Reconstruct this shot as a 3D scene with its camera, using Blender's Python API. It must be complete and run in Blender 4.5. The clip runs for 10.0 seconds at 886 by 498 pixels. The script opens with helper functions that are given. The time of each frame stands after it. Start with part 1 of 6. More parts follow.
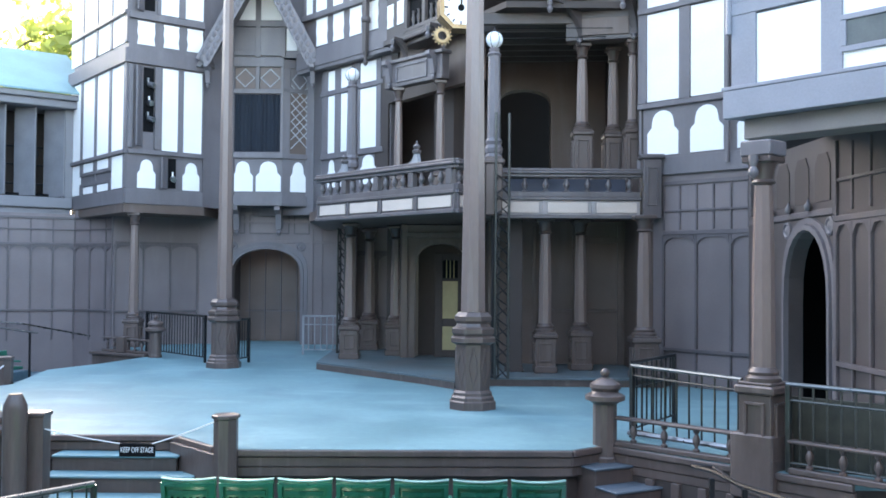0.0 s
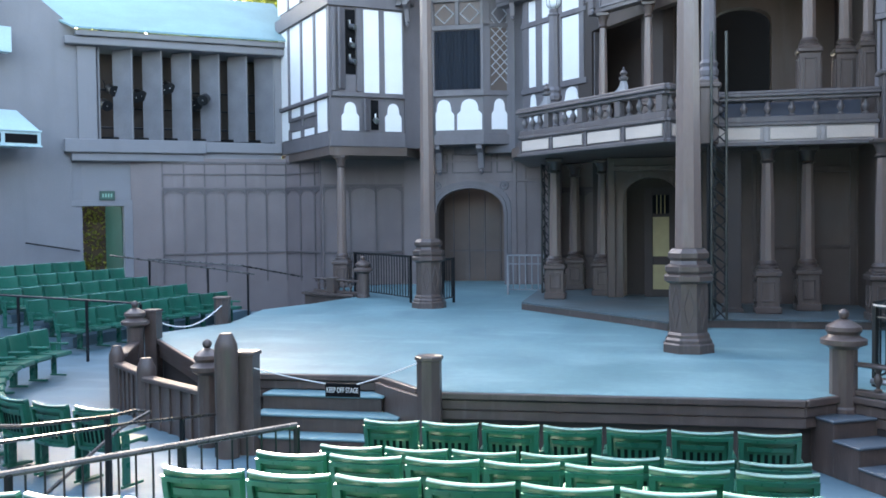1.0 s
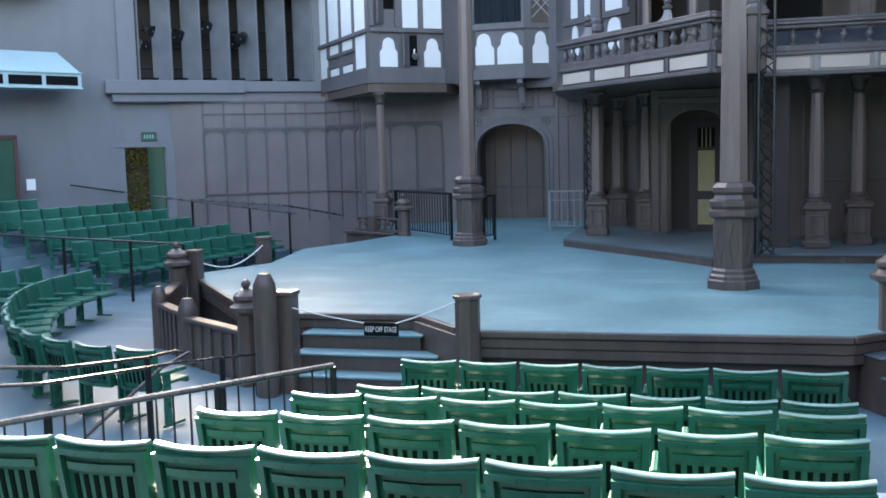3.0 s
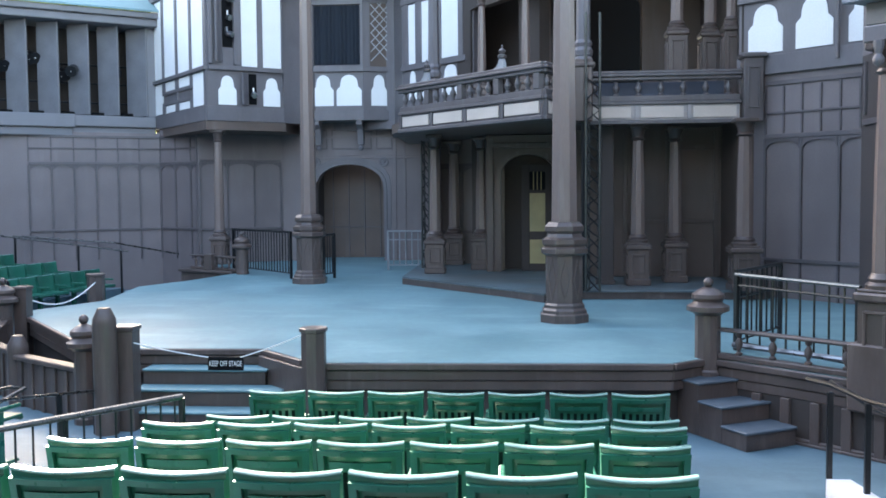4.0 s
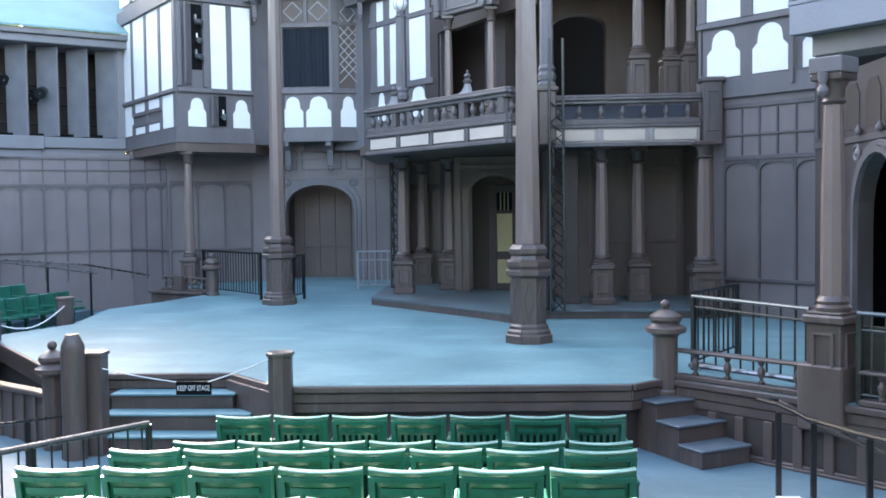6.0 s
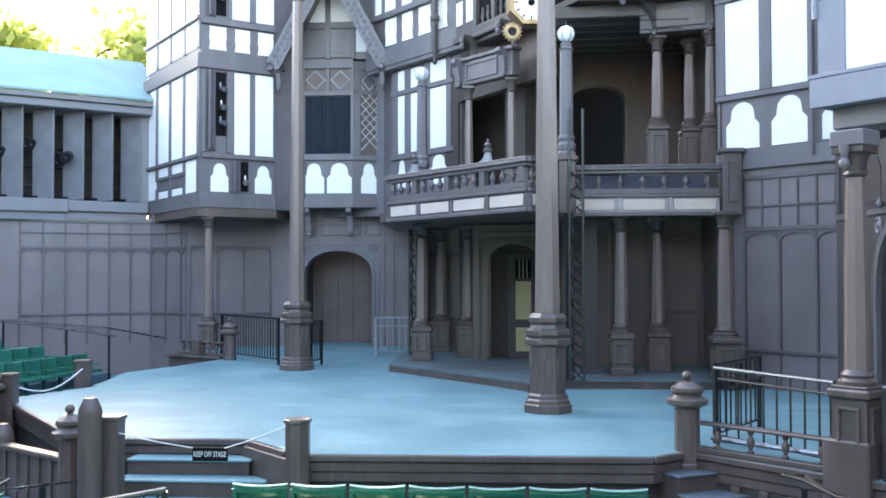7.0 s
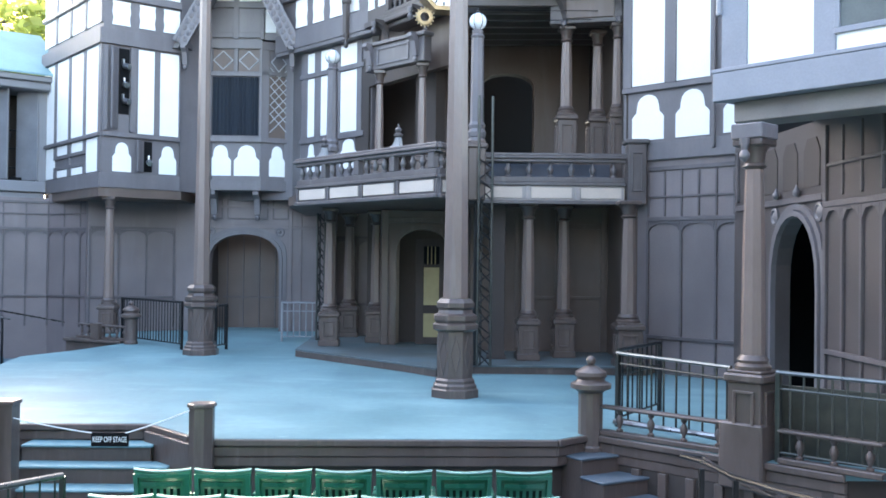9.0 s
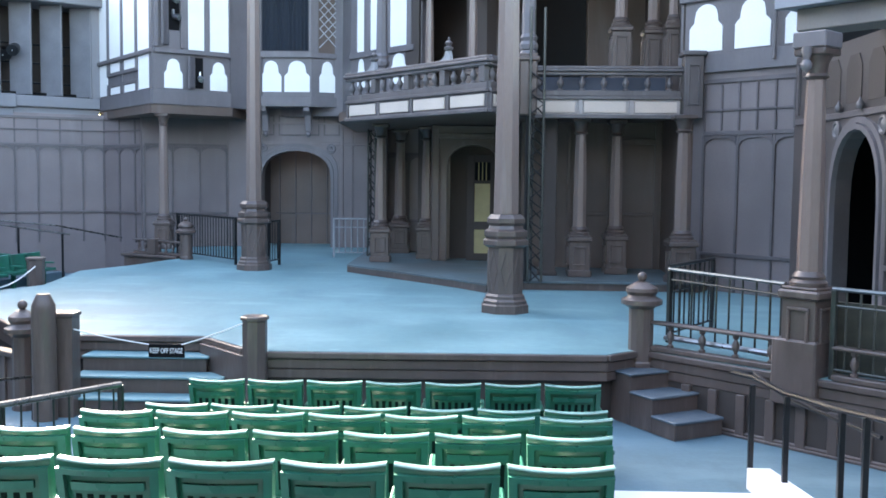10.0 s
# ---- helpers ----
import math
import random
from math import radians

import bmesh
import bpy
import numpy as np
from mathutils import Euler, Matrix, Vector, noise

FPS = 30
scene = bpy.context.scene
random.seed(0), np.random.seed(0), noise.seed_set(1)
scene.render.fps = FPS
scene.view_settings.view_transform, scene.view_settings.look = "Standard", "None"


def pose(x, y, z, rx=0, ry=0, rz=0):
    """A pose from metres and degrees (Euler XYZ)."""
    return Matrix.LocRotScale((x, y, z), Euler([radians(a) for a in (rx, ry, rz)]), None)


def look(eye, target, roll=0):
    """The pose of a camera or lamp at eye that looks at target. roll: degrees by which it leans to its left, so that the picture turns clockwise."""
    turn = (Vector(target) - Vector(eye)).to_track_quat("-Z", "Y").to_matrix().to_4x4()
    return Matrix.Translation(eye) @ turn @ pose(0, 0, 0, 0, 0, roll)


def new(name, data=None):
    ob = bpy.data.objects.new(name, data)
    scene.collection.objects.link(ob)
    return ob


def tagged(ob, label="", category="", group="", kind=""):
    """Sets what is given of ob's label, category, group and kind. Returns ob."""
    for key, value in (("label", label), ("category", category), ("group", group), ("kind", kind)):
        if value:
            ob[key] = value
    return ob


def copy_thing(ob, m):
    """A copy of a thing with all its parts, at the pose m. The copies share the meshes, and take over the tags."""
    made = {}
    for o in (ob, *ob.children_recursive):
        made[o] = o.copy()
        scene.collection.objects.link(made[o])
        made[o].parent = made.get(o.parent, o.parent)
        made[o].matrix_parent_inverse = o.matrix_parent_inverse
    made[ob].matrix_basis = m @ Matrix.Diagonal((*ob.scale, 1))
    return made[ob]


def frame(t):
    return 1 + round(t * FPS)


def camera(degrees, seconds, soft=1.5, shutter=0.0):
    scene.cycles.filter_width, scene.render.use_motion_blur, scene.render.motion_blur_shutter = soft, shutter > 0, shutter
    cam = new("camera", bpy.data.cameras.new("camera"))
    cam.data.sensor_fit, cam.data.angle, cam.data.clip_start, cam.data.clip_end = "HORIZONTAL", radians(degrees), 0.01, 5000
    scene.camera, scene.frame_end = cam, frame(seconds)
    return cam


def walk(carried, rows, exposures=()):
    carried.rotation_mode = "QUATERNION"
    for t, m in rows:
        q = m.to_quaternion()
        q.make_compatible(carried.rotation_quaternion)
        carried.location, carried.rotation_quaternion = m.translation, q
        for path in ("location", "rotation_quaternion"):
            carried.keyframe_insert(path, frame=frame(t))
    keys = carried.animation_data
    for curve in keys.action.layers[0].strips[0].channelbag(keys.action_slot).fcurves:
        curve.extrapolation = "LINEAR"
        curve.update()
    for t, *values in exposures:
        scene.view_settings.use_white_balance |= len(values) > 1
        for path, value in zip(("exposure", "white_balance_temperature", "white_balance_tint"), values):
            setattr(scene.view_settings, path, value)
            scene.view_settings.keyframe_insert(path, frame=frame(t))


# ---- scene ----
# ---- camera ----
cam = camera(48.93, 10.0, 1.7)
PATH = [
    (0.0, 0.043, -0.297, 1.958, -0.01, 1.45, -0.45),
    (0.5, -0.022, 0.037, 1.943, 6.68, 0.48, 1.74),
    (1.0, -0.019, 0.375, 1.896, 11.98, -2.03, 0.65),
    (1.5, -0.205, 0.617, 1.886, 13.80, -0.66, 0.76),
    (2.0, -0.262, 0.768, 1.867, 15.23, -4.22, -0.42),
    (2.2, -0.228, 0.709, 1.856, 12.09, -5.18, -0.99),
    (3.3, 0.053, 0.464, 1.905, 15.07, -5.69, 1.99),
    (3.5, 0.005, 0.391, 1.878, 12.67, -3.03, 0.54),
    (4.0, -0.060, 0.217, 1.833, 4.79, -3.35, 0.49),
    (4.5, -0.066, 0.091, 1.901, 3.39, -1.87, 1.32),
    (5.0, 0.096, 0.063, 1.901, 9.48, -4.37, 0.20),
    (5.2, 0.116, -0.017, 1.957, 4.83, -2.82, 1.98),
    (6.3, 0.049, -0.012, 1.946, 3.19, -2.11, 0.75),
    (6.5, 0.043, -0.027, 1.952, 3.19, -1.11, 0.73),
    (7.0, 0.031, -0.016, 1.964, 4.23, 1.45, 0.10),
    (7.5, 0.032, -0.011, 1.957, 2.79, 2.24, 0.11),
    (8.0, 0.037, -0.010, 1.947, -2.64, 2.81, -0.72),
    (8.5, 0.012, -0.024, 1.949, -3.42, 2.51, -0.86),
    (9.0, 0.005, -0.012, 1.935, -1.22, 0.71, -0.64),
    (9.5, 0.004, 0.014, 1.913, 0.94, -2.97, -0.95),
    (10.0, 0.031, 0.053, 1.905, 1.84, -4.17, -0.60),
]
walk(cam, [(t, pose(x, y, z, 90 + pitch, roll, yaw)) for t, x, y, z, yaw, pitch, roll in PATH],
     [(0.0, 3.72, 7020, 12), (1.0, 3.52, 7020, 12), (1.5, 3.48, 7020, 12), (2.0, 3.28, 7020, 12), (3.6, 3.2, 7020, 12), (4.5, 3.68, 7020, 12), (5.0, 3.6, 7020, 12), (6.5, 3.66, 7020, 12), (8.0, 3.82, 7020, 12), (9.0, 3.84, 7020, 12), (10.0, 3.72, 7020, 12)])

# ---- world and light ----
SUN_AZ, SUN_EL = radians(-27.5), radians(21.5)      # the way to the sun, from +y clockwise, and its height
world = bpy.data.worlds.new("sky")
scene.world = world
world.use_nodes = True
wn = world.node_tree.nodes
sky = wn.new("ShaderNodeTexSky")
sky.sky_type, sky.sun_disc = "NISHITA", False
sky.sun_elevation, sky.sun_rotation = SUN_EL, SUN_AZ
sky.air_density, sky.dust_density, sky.ozone_density = 1.0, 2.0, 1.0
world.node_tree.links.new(sky.outputs[0], wn["Background"].inputs[0])
wn["Background"].inputs[1].default_value = 0.15
sun_data = bpy.data.lights.new("sun", "SUN")
sun_data.energy, sun_data.angle, sun_data.color = 5.0, radians(0.5), (1.0, 0.95, 0.86)
sun = new("sun", sun_data)
toward = Vector((math.sin(SUN_AZ) * math.cos(SUN_EL), math.cos(SUN_AZ) * math.cos(SUN_EL), math.sin(SUN_EL)))
sun.matrix_world = look(toward * 60, (0, 0, 0))


# ---- materials ----
def mat(name, col, rough=0.6, var=0.25, scale=3.0, bump=0.15, grain=60.0, metal=0.0, spec=0.5, stretch=(1, 1, 1), col2=None, each=0.0, scuff=None):
    """A painted or raw surface: blotches at one scale, grain at another, a little relief."""
    m = bpy.data.materials.new(name)
    m.use_nodes = True
    n, l = m.node_tree.nodes, m.node_tree.links
    b = n["Principled BSDF"]
    tc, mp = n.new("ShaderNodeTexCoord"), n.new("ShaderNodeMapping")
    mp.inputs["Scale"].default_value = stretch
    l.new(tc.outputs["Object"], mp.inputs[0])
    big, fine = n.new("ShaderNodeTexNoise"), n.new("ShaderNodeTexNoise")
    for tex, s, d in ((big, scale, 6.0), (fine, grain, 3.0)):
        l.new(mp.outputs[0], tex.inputs["Vector"])
        tex.inputs["Scale"].default_value, tex.inputs["Detail"].default_value = s, d
    ramp = n.new("ShaderNodeValToRGB")
    c2 = col2 or [c * (1 - var) for c in col]
    ramp.color_ramp.elements[0].position, ramp.color_ramp.elements[1].position = 0.32, 0.68
    ramp.color_ramp.elements[0].color, ramp.color_ramp.elements[1].color = (*c2, 1), (*col, 1)
    l.new(big.outputs[0], ramp.inputs[0])
    mix = n.new("ShaderNodeMixRGB")
    mix.blend_type, mix.inputs[0].default_value = "MULTIPLY", 0.35
    l.new(ramp.outputs[0], mix.inputs[1])
    g = n.new("ShaderNodeMapRange")
    g.inputs[3].default_value, g.inputs[4].default_value = 0.55, 1.2
    l.new(fine.outputs[0], g.inputs[0])
    l.new(g.outputs[0], mix.inputs[2])
    out = mix.outputs[0]
    if each:
        info, mr, mul = n.new("ShaderNodeObjectInfo"), n.new("ShaderNodeMapRange"), n.new("ShaderNodeMixRGB")
        mr.inputs[3].default_value, mr.inputs[4].default_value = 1 - each, 1 + each
        mul.blend_type, mul.inputs[0].default_value = "MULTIPLY", 1.0
        l.new(info.outputs["Random"], mr.inputs[0])
        l.new(out, mul.inputs[1])
        l.new(mr.outputs[0], mul.inputs[2])
        out = mul.outputs[0]
    if scuff:
        # long pale rubs and darker foot marks, broken up by a second noise
        for k, (sc, colour, lo, hi, amount) in enumerate(scuff):
            m2, tex, rp, mx = n.new("ShaderNodeMapping"), n.new("ShaderNodeTexNoise"), n.new("ShaderNodeMapRange"), n.new("ShaderNodeMixRGB")
            m2.inputs["Scale"].default_value = sc
            m2.inputs["Rotation"].default_value = (0, 0, 0.6 + k * 1.1)
            l.new(tc.outputs["Object"], m2.inputs[0])
            l.new(m2.outputs[0], tex.inputs["Vector"])
            tex.inputs["Scale"].default_value, tex.inputs["Detail"].default_value = 1.0, 8.0
            rp.inputs[1].default_value, rp.inputs[2].default_value, rp.inputs[4].default_value = lo, hi, amount
            l.new(tex.outputs[0], rp.inputs[0])
            l.new(rp.outputs[0], mx.inputs[0])
            l.new(out, mx.inputs[1])
            mx.inputs[2].default_value = (*colour, 1)
            out = mx.outputs[0]
    l.new(out, b.inputs["Base Color"])
    rr = n.new("ShaderNodeMapRange")
    rr.inputs[3].default_value, rr.inputs[4].default_value = max(0.02, rough - 0.12), min(1, rough + 0.12)
    l.new(big.outputs[0], rr.inputs[0])
    l.new(rr.outputs[0], b.inputs["Roughness"])
    b.inputs["Metallic"].default_value = metal
    b.inputs["Specular IOR Level"].default_value = spec
    bp = n.new("ShaderNodeBump")
    bp.inputs["Strength"].default_value, bp.inputs["Distance"].default_value = bump, 0.01
    l.new(fine.outputs[0], bp.inputs["Height"])
    l.new(bp.outputs[0], b.inputs["Normal"])
    return m


BROWN = mat("brown paint", (0.128, 0.088, 0.071), 0.5, 0.3, 1.2, 0.2, 35, scuff=[((3, 3, 0.35), (0.21, 0.175, 0.16), 0.55, 0.75, 0.35), ((1.2, 1.2, 0.8), (0.085, 0.066, 0.06), 0.52, 0.72, 0.5)])
TIMBER = mat("grey-brown timber paint", (0.158, 0.141, 0.147), 0.5, 0.25, 1.5, 0.25, 40, stretch=(1, 1, 0.3),
             scuff=[((5, 5, 0.4), (0.22, 0.205, 0.21), 0.56, 0.76, 0.4), ((1.5, 1.5, 1.0), (0.10, 0.088, 0.09), 0.53, 0.72, 0.5)])
# batten and moulding tone taken darker to stand for shade in the panel grooves
GROOVESHADE = mat("grey-brown moulding with groove shade painted in", (0.125, 0.105, 0.106), 0.5, 0.3, 2.0, 0.2, 30)
LOUVRED = mat("dull grey louvre board", (0.15, 0.15, 0.165), 0.7, 0.25, 1.5, 0.2, 30)
PANEL = mat("grey-brown panelled wall paint", (0.188, 0.152, 0.149), 0.55, 0.2, 0.8, 0.15, 30,
            scuff=[((4, 4, 0.35), (0.24, 0.205, 0.205), 0.56, 0.76, 0.35), ((0.9, 0.9, 0.6), (0.12, 0.098, 0.098), 0.52, 0.72, 0.5)])
# brown taken darker so that deep shade is part of the colour
DARKWALL = mat("dark brown wall paint with deep shade mixed in", (0.060, 0.045, 0.039), 0.7, 0.3, 0.9, 0.2, 20)
# timber tone lightened and blued for the skylight falling on the right storey
TIMBERLIT = mat("timber paint with blue skylight mixed in", (0.23, 0.235, 0.265), 0.5, 0.15, 1.5, 0.2, 40)
TAN = mat("tan-grey beam paint", (0.21, 0.185, 0.17), 0.6, 0.2, 2, 0.2, 40)
VENT = mat("dull grey vent glass", (0.10, 0.11, 0.105), 0.35, 0.3, 3, 0.1, 40)
WHITE = mat("white plaster", (0.86, 0.835, 0.815), 0.85, 0.06, 1.5, 0.3, 50)
DEEP = mat("deep brown gallery paint, also overhang shade", (0.085, 0.069, 0.066), 0.5, 0.3, 1.5, 0.2, 35)
CREAM = mat("cream panel", (0.56, 0.46, 0.39), 0.7, 0.12, 2.0, 0.2, 40)
STAGE = mat("blue-grey stage paint", (0.178, 0.306, 0.325), 0.46, 0.0, 0.7, 0.12, 9, col2=(0.124, 0.23, 0.248), spec=0.16,
            scuff=[((0.6, 1.3, 1), (0.26, 0.40, 0.42), 0.53, 0.72, 0.5), ((1.0, 0.5, 1), (0.10, 0.18, 0.205), 0.53, 0.72, 0.65), ((4.0, 9.0, 1), (0.30, 0.43, 0.45), 0.64, 0.74, 0.4)])
# stage blue dulled for the shade under the balcony, with random scuffs
PLATSHADE = mat("worn blue platform paint with balcony shade mixed in", (0.105, 0.15, 0.165), 0.55, 0.0, 0.9, 0.15, 12, col2=(0.085, 0.095, 0.095), scuff=[((1.2, 2.5, 1), (0.16, 0.21, 0.22), 0.54, 0.72, 0.5)])
HOUSE = mat("blue-grey concrete paint", (0.12, 0.20, 0.235), 0.6, 0.25, 0.8, 0.2, 20, scuff=[((0.8, 2.0, 1), (0.18, 0.26, 0.29), 0.54, 0.72, 0.5), ((2.5, 1.2, 1), (0.07, 0.11, 0.13), 0.56, 0.74, 0.5)])
GREEN = mat("green seat plastic", (0.014, 0.126, 0.082), 0.3, 0.2, 4.0, 0.05, 30, each=0.15)
IRON = mat("black iron", (0.014, 0.014, 0.016), 0.35, 0.3, 8, 0.1, 60, metal=0.3)
STEEL = mat("galvanised steel rail", (0.42, 0.43, 0.46), 0.3, 0.2, 8, 0.1, 60, metal=0.9)
OLDSTEEL = mat("dull greenish steel", (0.085, 0.09, 0.083), 0.33, 0.3, 8, 0.1, 60, metal=0.6)
RAILSTEEL = mat("worn grey steel handrail", (0.17, 0.18, 0.18), 0.32, 0.3, 8, 0.1, 60, metal=0.8)
LEAD = mat("pale grey lead lattice", (0.42, 0.42, 0.44), 0.5, 0.2, 8, 0.1, 60)
OLDDARK = mat("dark olive iron", (0.035, 0.036, 0.034), 0.35, 0.3, 8, 0.1, 60, metal=0.5)
GREYRAIL = mat("grey painted rail", (0.30, 0.30, 0.31), 0.5, 0.2, 8, 0.1, 60)
GREYTREAD = mat("worn dark grey tread", (0.10, 0.125, 0.145), 0.6, 0.3, 3, 0.2, 30)
STUCCO = mat("grey stucco", (0.21, 0.204, 0.214), 0.85, 0.12, 1.0, 0.5, 50, scuff=[((2.5, 2.5, 0.25), (0.15, 0.145, 0.15), 0.54, 0.76, 0.4)])
ROOF = mat("pale green metal roof", (0.42, 0.55, 0.56), 0.5, 0.12, 1.0, 0.1, 20)
METALROOF = mat("weathered pale green metal roof", (0.22, 0.34, 0.355), 0.85, 0.15, 1.0, 0.1, 20, spec=0.05)
CURTAIN = mat("dark blue curtain", (0.012, 0.018, 0.028), 0.9, 0.2, 4, 0.2, 80)
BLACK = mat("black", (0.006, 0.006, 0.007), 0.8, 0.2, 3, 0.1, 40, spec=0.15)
LIP = mat("faded green plastic edge with sky sheen painted in", (0.20, 0.36, 0.31), 0.22, 0.3, 6, 0.05, 40, each=0.1)
SLOTSHADE = mat("dark green painted slot shade", (0.003, 0.012, 0.009), 0.8, 0.2, 3, 0.1, 40, spec=0.1)
CREAMDOOR = mat("pale yellow door paint", (0.42, 0.35, 0.17), 0.5, 0.2, 3, 0.1, 40)
GLOBE = mat("milk glass", (0.75, 0.76, 0.78), 0.12, 0.05, 5, 0.02, 60)
GOLD = mat("worn gilt", (0.36, 0.25, 0.13), 0.4, 0.4, 8, 0.2, 50, metal=0.6)
POSTWOOD = mat("weathered brown post paint", (0.114, 0.082, 0.071), 0.36, 0.3, 2.0, 0.3, 40, stretch=(1, 1, 0.25),
               scuff=[((9, 9, 0.9), (0.18, 0.135, 0.118), 0.56, 0.74, 0.5), ((3, 3, 1.5), (0.055, 0.036, 0.031), 0.54, 0.72, 0.5)])

BALC = mat("dark grey-brown balcony paint", (0.118, 0.101, 0.101), 0.42, 0.25, 2.0, 0.25, 40,
           scuff=[((8, 8, 1.0), (0.19, 0.17, 0.17), 0.57, 0.75, 0.45), ((2.5, 2.5, 1.2), (0.06, 0.048, 0.047), 0.54, 0.72, 0.45)])
PALEBOARD = mat("pale worn fascia paint", (0.36, 0.315, 0.295), 0.6, 0.2, 2.0, 0.2, 40)
SHAFT = mat("pale worn grey-brown column paint", (0.212, 0.155, 0.133), 0.34, 0.22, 1.6, 0.25, 45, stretch=(1, 1, 0.2),
            scuff=[((7, 7, 0.5), (0.29, 0.25, 0.235), 0.56, 0.76, 0.45), ((2.5, 2.5, 1.2), (0.13, 0.1, 0.09), 0.55, 0.73, 0.4)])


# ---- helpers of this scene ----
class Geo:
    """Vertices and faces of one part."""

    def __init__(self):
        self.v, self.f = [], []

    def add(self, verts, faces, m=None):
        k = len(self.v)
        self.v += [tuple(m @ Vector(p)) for p in verts] if m is not None else [tuple(p) for p in verts]
        self.f += [tuple(i + k for i in f) for f in faces]
        return self

    def box(self, x0, y0, z0, x1, y1, z1, c=0.008, m=None):
        """A box with chamfered edges."""
        c = min(c, 0.3 * min(x1 - x0, y1 - y0, z1 - z0))
        vs, idx = [], {}
        for sx in (0, 1):
            for sy in (0, 1):
                for sz in (0, 1):
                    p = (x1 if sx else x0, y1 if sy else y0, z1 if sz else z0)
                    s = (-1 if sx else 1, -1 if sy else 1, -1 if sz else 1)
                    for a in range(3):
                        q = [p[i] + (0 if i == a else c * s[i]) for i in range(3)]
                        idx[sx, sy, sz, a] = len(vs)
                        vs.append(q)
        fs = []
        for a in range(3):
            o = [i for i in range(3) if i != a]
            for s in (0, 1):
                ring = []
                for u, w in ((0, 0), (1, 0), (1, 1), (0, 1)):
                    k = [0, 0, 0]
                    k[a], k[o[0]], k[o[1]] = s, u, w
                    ring.append(idx[(*k, a)])
                fs.append(ring if (s == 1) == (a != 1) else ring[::-1])
        for a in range(3):
            o = [i for i in range(3) if i != a]
            for u in (0, 1):
                for w in (0, 1):
                    k0, k1 = [0, 0, 0], [0, 0, 0]
                    k0[o[0]], k0[o[1]], k1[o[0]], k1[o[1]] = u, w, u, w
                    k1[a] = 1
                    ring = [idx[(*k0, o[0])], idx[(*k1, o[0])], idx[(*k1, o[1])], idx[(*k0, o[1])]]
                    fs.append(ring if ((u + w) % 2 == 0) == (a == 1) else ring[::-1])
        for sx in (0, 1):
            for sy in (0, 1):
                for sz in (0, 1):
                    ring = [idx[sx, sy, sz, a] for a in range(3)]
                    fs.append(ring if (sx + sy + sz) % 2 else ring[::-1])
        return self.add(vs, fs, m)

    def lathe(self, prof, n=16, x=0, y=0, turn=0.0, m=None, cap=True):
        """A turned (or n-sided) body from (radius, z) pairs, from below to above."""
        vs = [(x + r * math.cos(turn + 2 * math.pi * i / n), y + r * math.sin(turn + 2 * math.pi * i / n), z) for r, z in prof for i in range(n)]
        fs = [(j * n + i, j * n + (i + 1) % n, (j + 1) * n + (i + 1) % n, (j + 1) * n + i) for j in range(len(prof) - 1) for i in range(n)]
        if cap:
            fs += [tuple(range(n))[::-1], tuple((len(prof) - 1) * n + i for i in range(n))]
        return self.add(vs, fs, m)

    def tube(self, pts, r, n=8):
        """A round bar through points."""
        pts = [Vector(p) for p in pts]
        vs, fs = [], []
        for j, p in enumerate(pts):
            d = (pts[min(j + 1, len(pts) - 1)] - pts[max(j - 1, 0)]).normalized()
            a = d.cross(Vector((0, 0, 1)) if abs(d.z) < 0.9 else Vector((1, 0, 0))).normalized()
            b = d.cross(a)
            vs += [p + r * (a * math.cos(2 * math.pi * i / n) + b * math.sin(2 * math.pi * i / n)) for i in range(n)]
        for j in range(len(pts) - 1):
            fs += [(j * n + (i + 1) % n, j * n + i, (j + 1) * n + i, (j + 1) * n + (i + 1) % n) for i in range(n)]
        fs += [tuple(range(n)), tuple((len(pts) - 1) * n + i for i in range(n))[::-1]]
        return self.add(vs, fs)

    def prism(self, poly, a, b, m=None):
        """A plate: the outline (u, w) in the xz plane, from y=a to y=b."""
        n = len(poly)
        vs = [(u, a, w) for u, w in poly] + [(u, b, w) for u, w in poly]
        fs = [tuple(range(n)), tuple(range(2 * n - 1, n - 1, -1))] + [(i, n + i, n + (i + 1) % n, (i + 1) % n) for i in range(n)]
        return self.add(vs, fs, m)

    def slab(self, poly, z0, z1):
        """A plate from a plan outline, upright sides."""
        n = len(poly)
        vs = [(x, y, z0) for x, y in poly] + [(x, y, z1) for x, y in poly]
        fs = [tuple(range(n))[::-1], tuple(range(n, 2 * n))] + [(i, (i + 1) % n, n + (i + 1) % n, n + i) for i in range(n)]
        return self.add(vs, fs)


def mesh(name, geo, material, smooth=False):
    me = bpy.data.meshes.new(name)
    me.from_pydata(geo.v, [], geo.f)
    bm = bmesh.new()
    bm.from_mesh(me)
    bmesh.ops.recalc_face_normals(bm, faces=bm.faces)
    bm.to_mesh(me)
    bm.free()
    me.materials.append(material)
    if smooth:
        me.shade_smooth()
        me.set_sharp_from_angle(angle=radians(38))
    return me


def part(name, geo, material, parent, label="", smooth=False):
    """One mesh object under a thing or a part."""
    ob = new(name, mesh(name, geo, material, smooth))
    ob.parent = parent
    return tagged(ob, label)


def piece(name, me, parent, m):
    """A repeat that shares its mesh."""
    ob = new(name, me)
    ob.parent = parent
    ob.matrix_basis = m
    return ob


def thing(name, m, label, category, group="", kind=""):
    """An Empty at the base of a thing."""
    ob = new(name)
    ob.matrix_basis = m
    return tagged(ob, label, category, group, kind)


def setting(name, geo, material, label, category="", smooth=False):
    return tagged(new(name, mesh(name, geo, material, smooth)), label, category or name.split("_")[0], kind="structure")


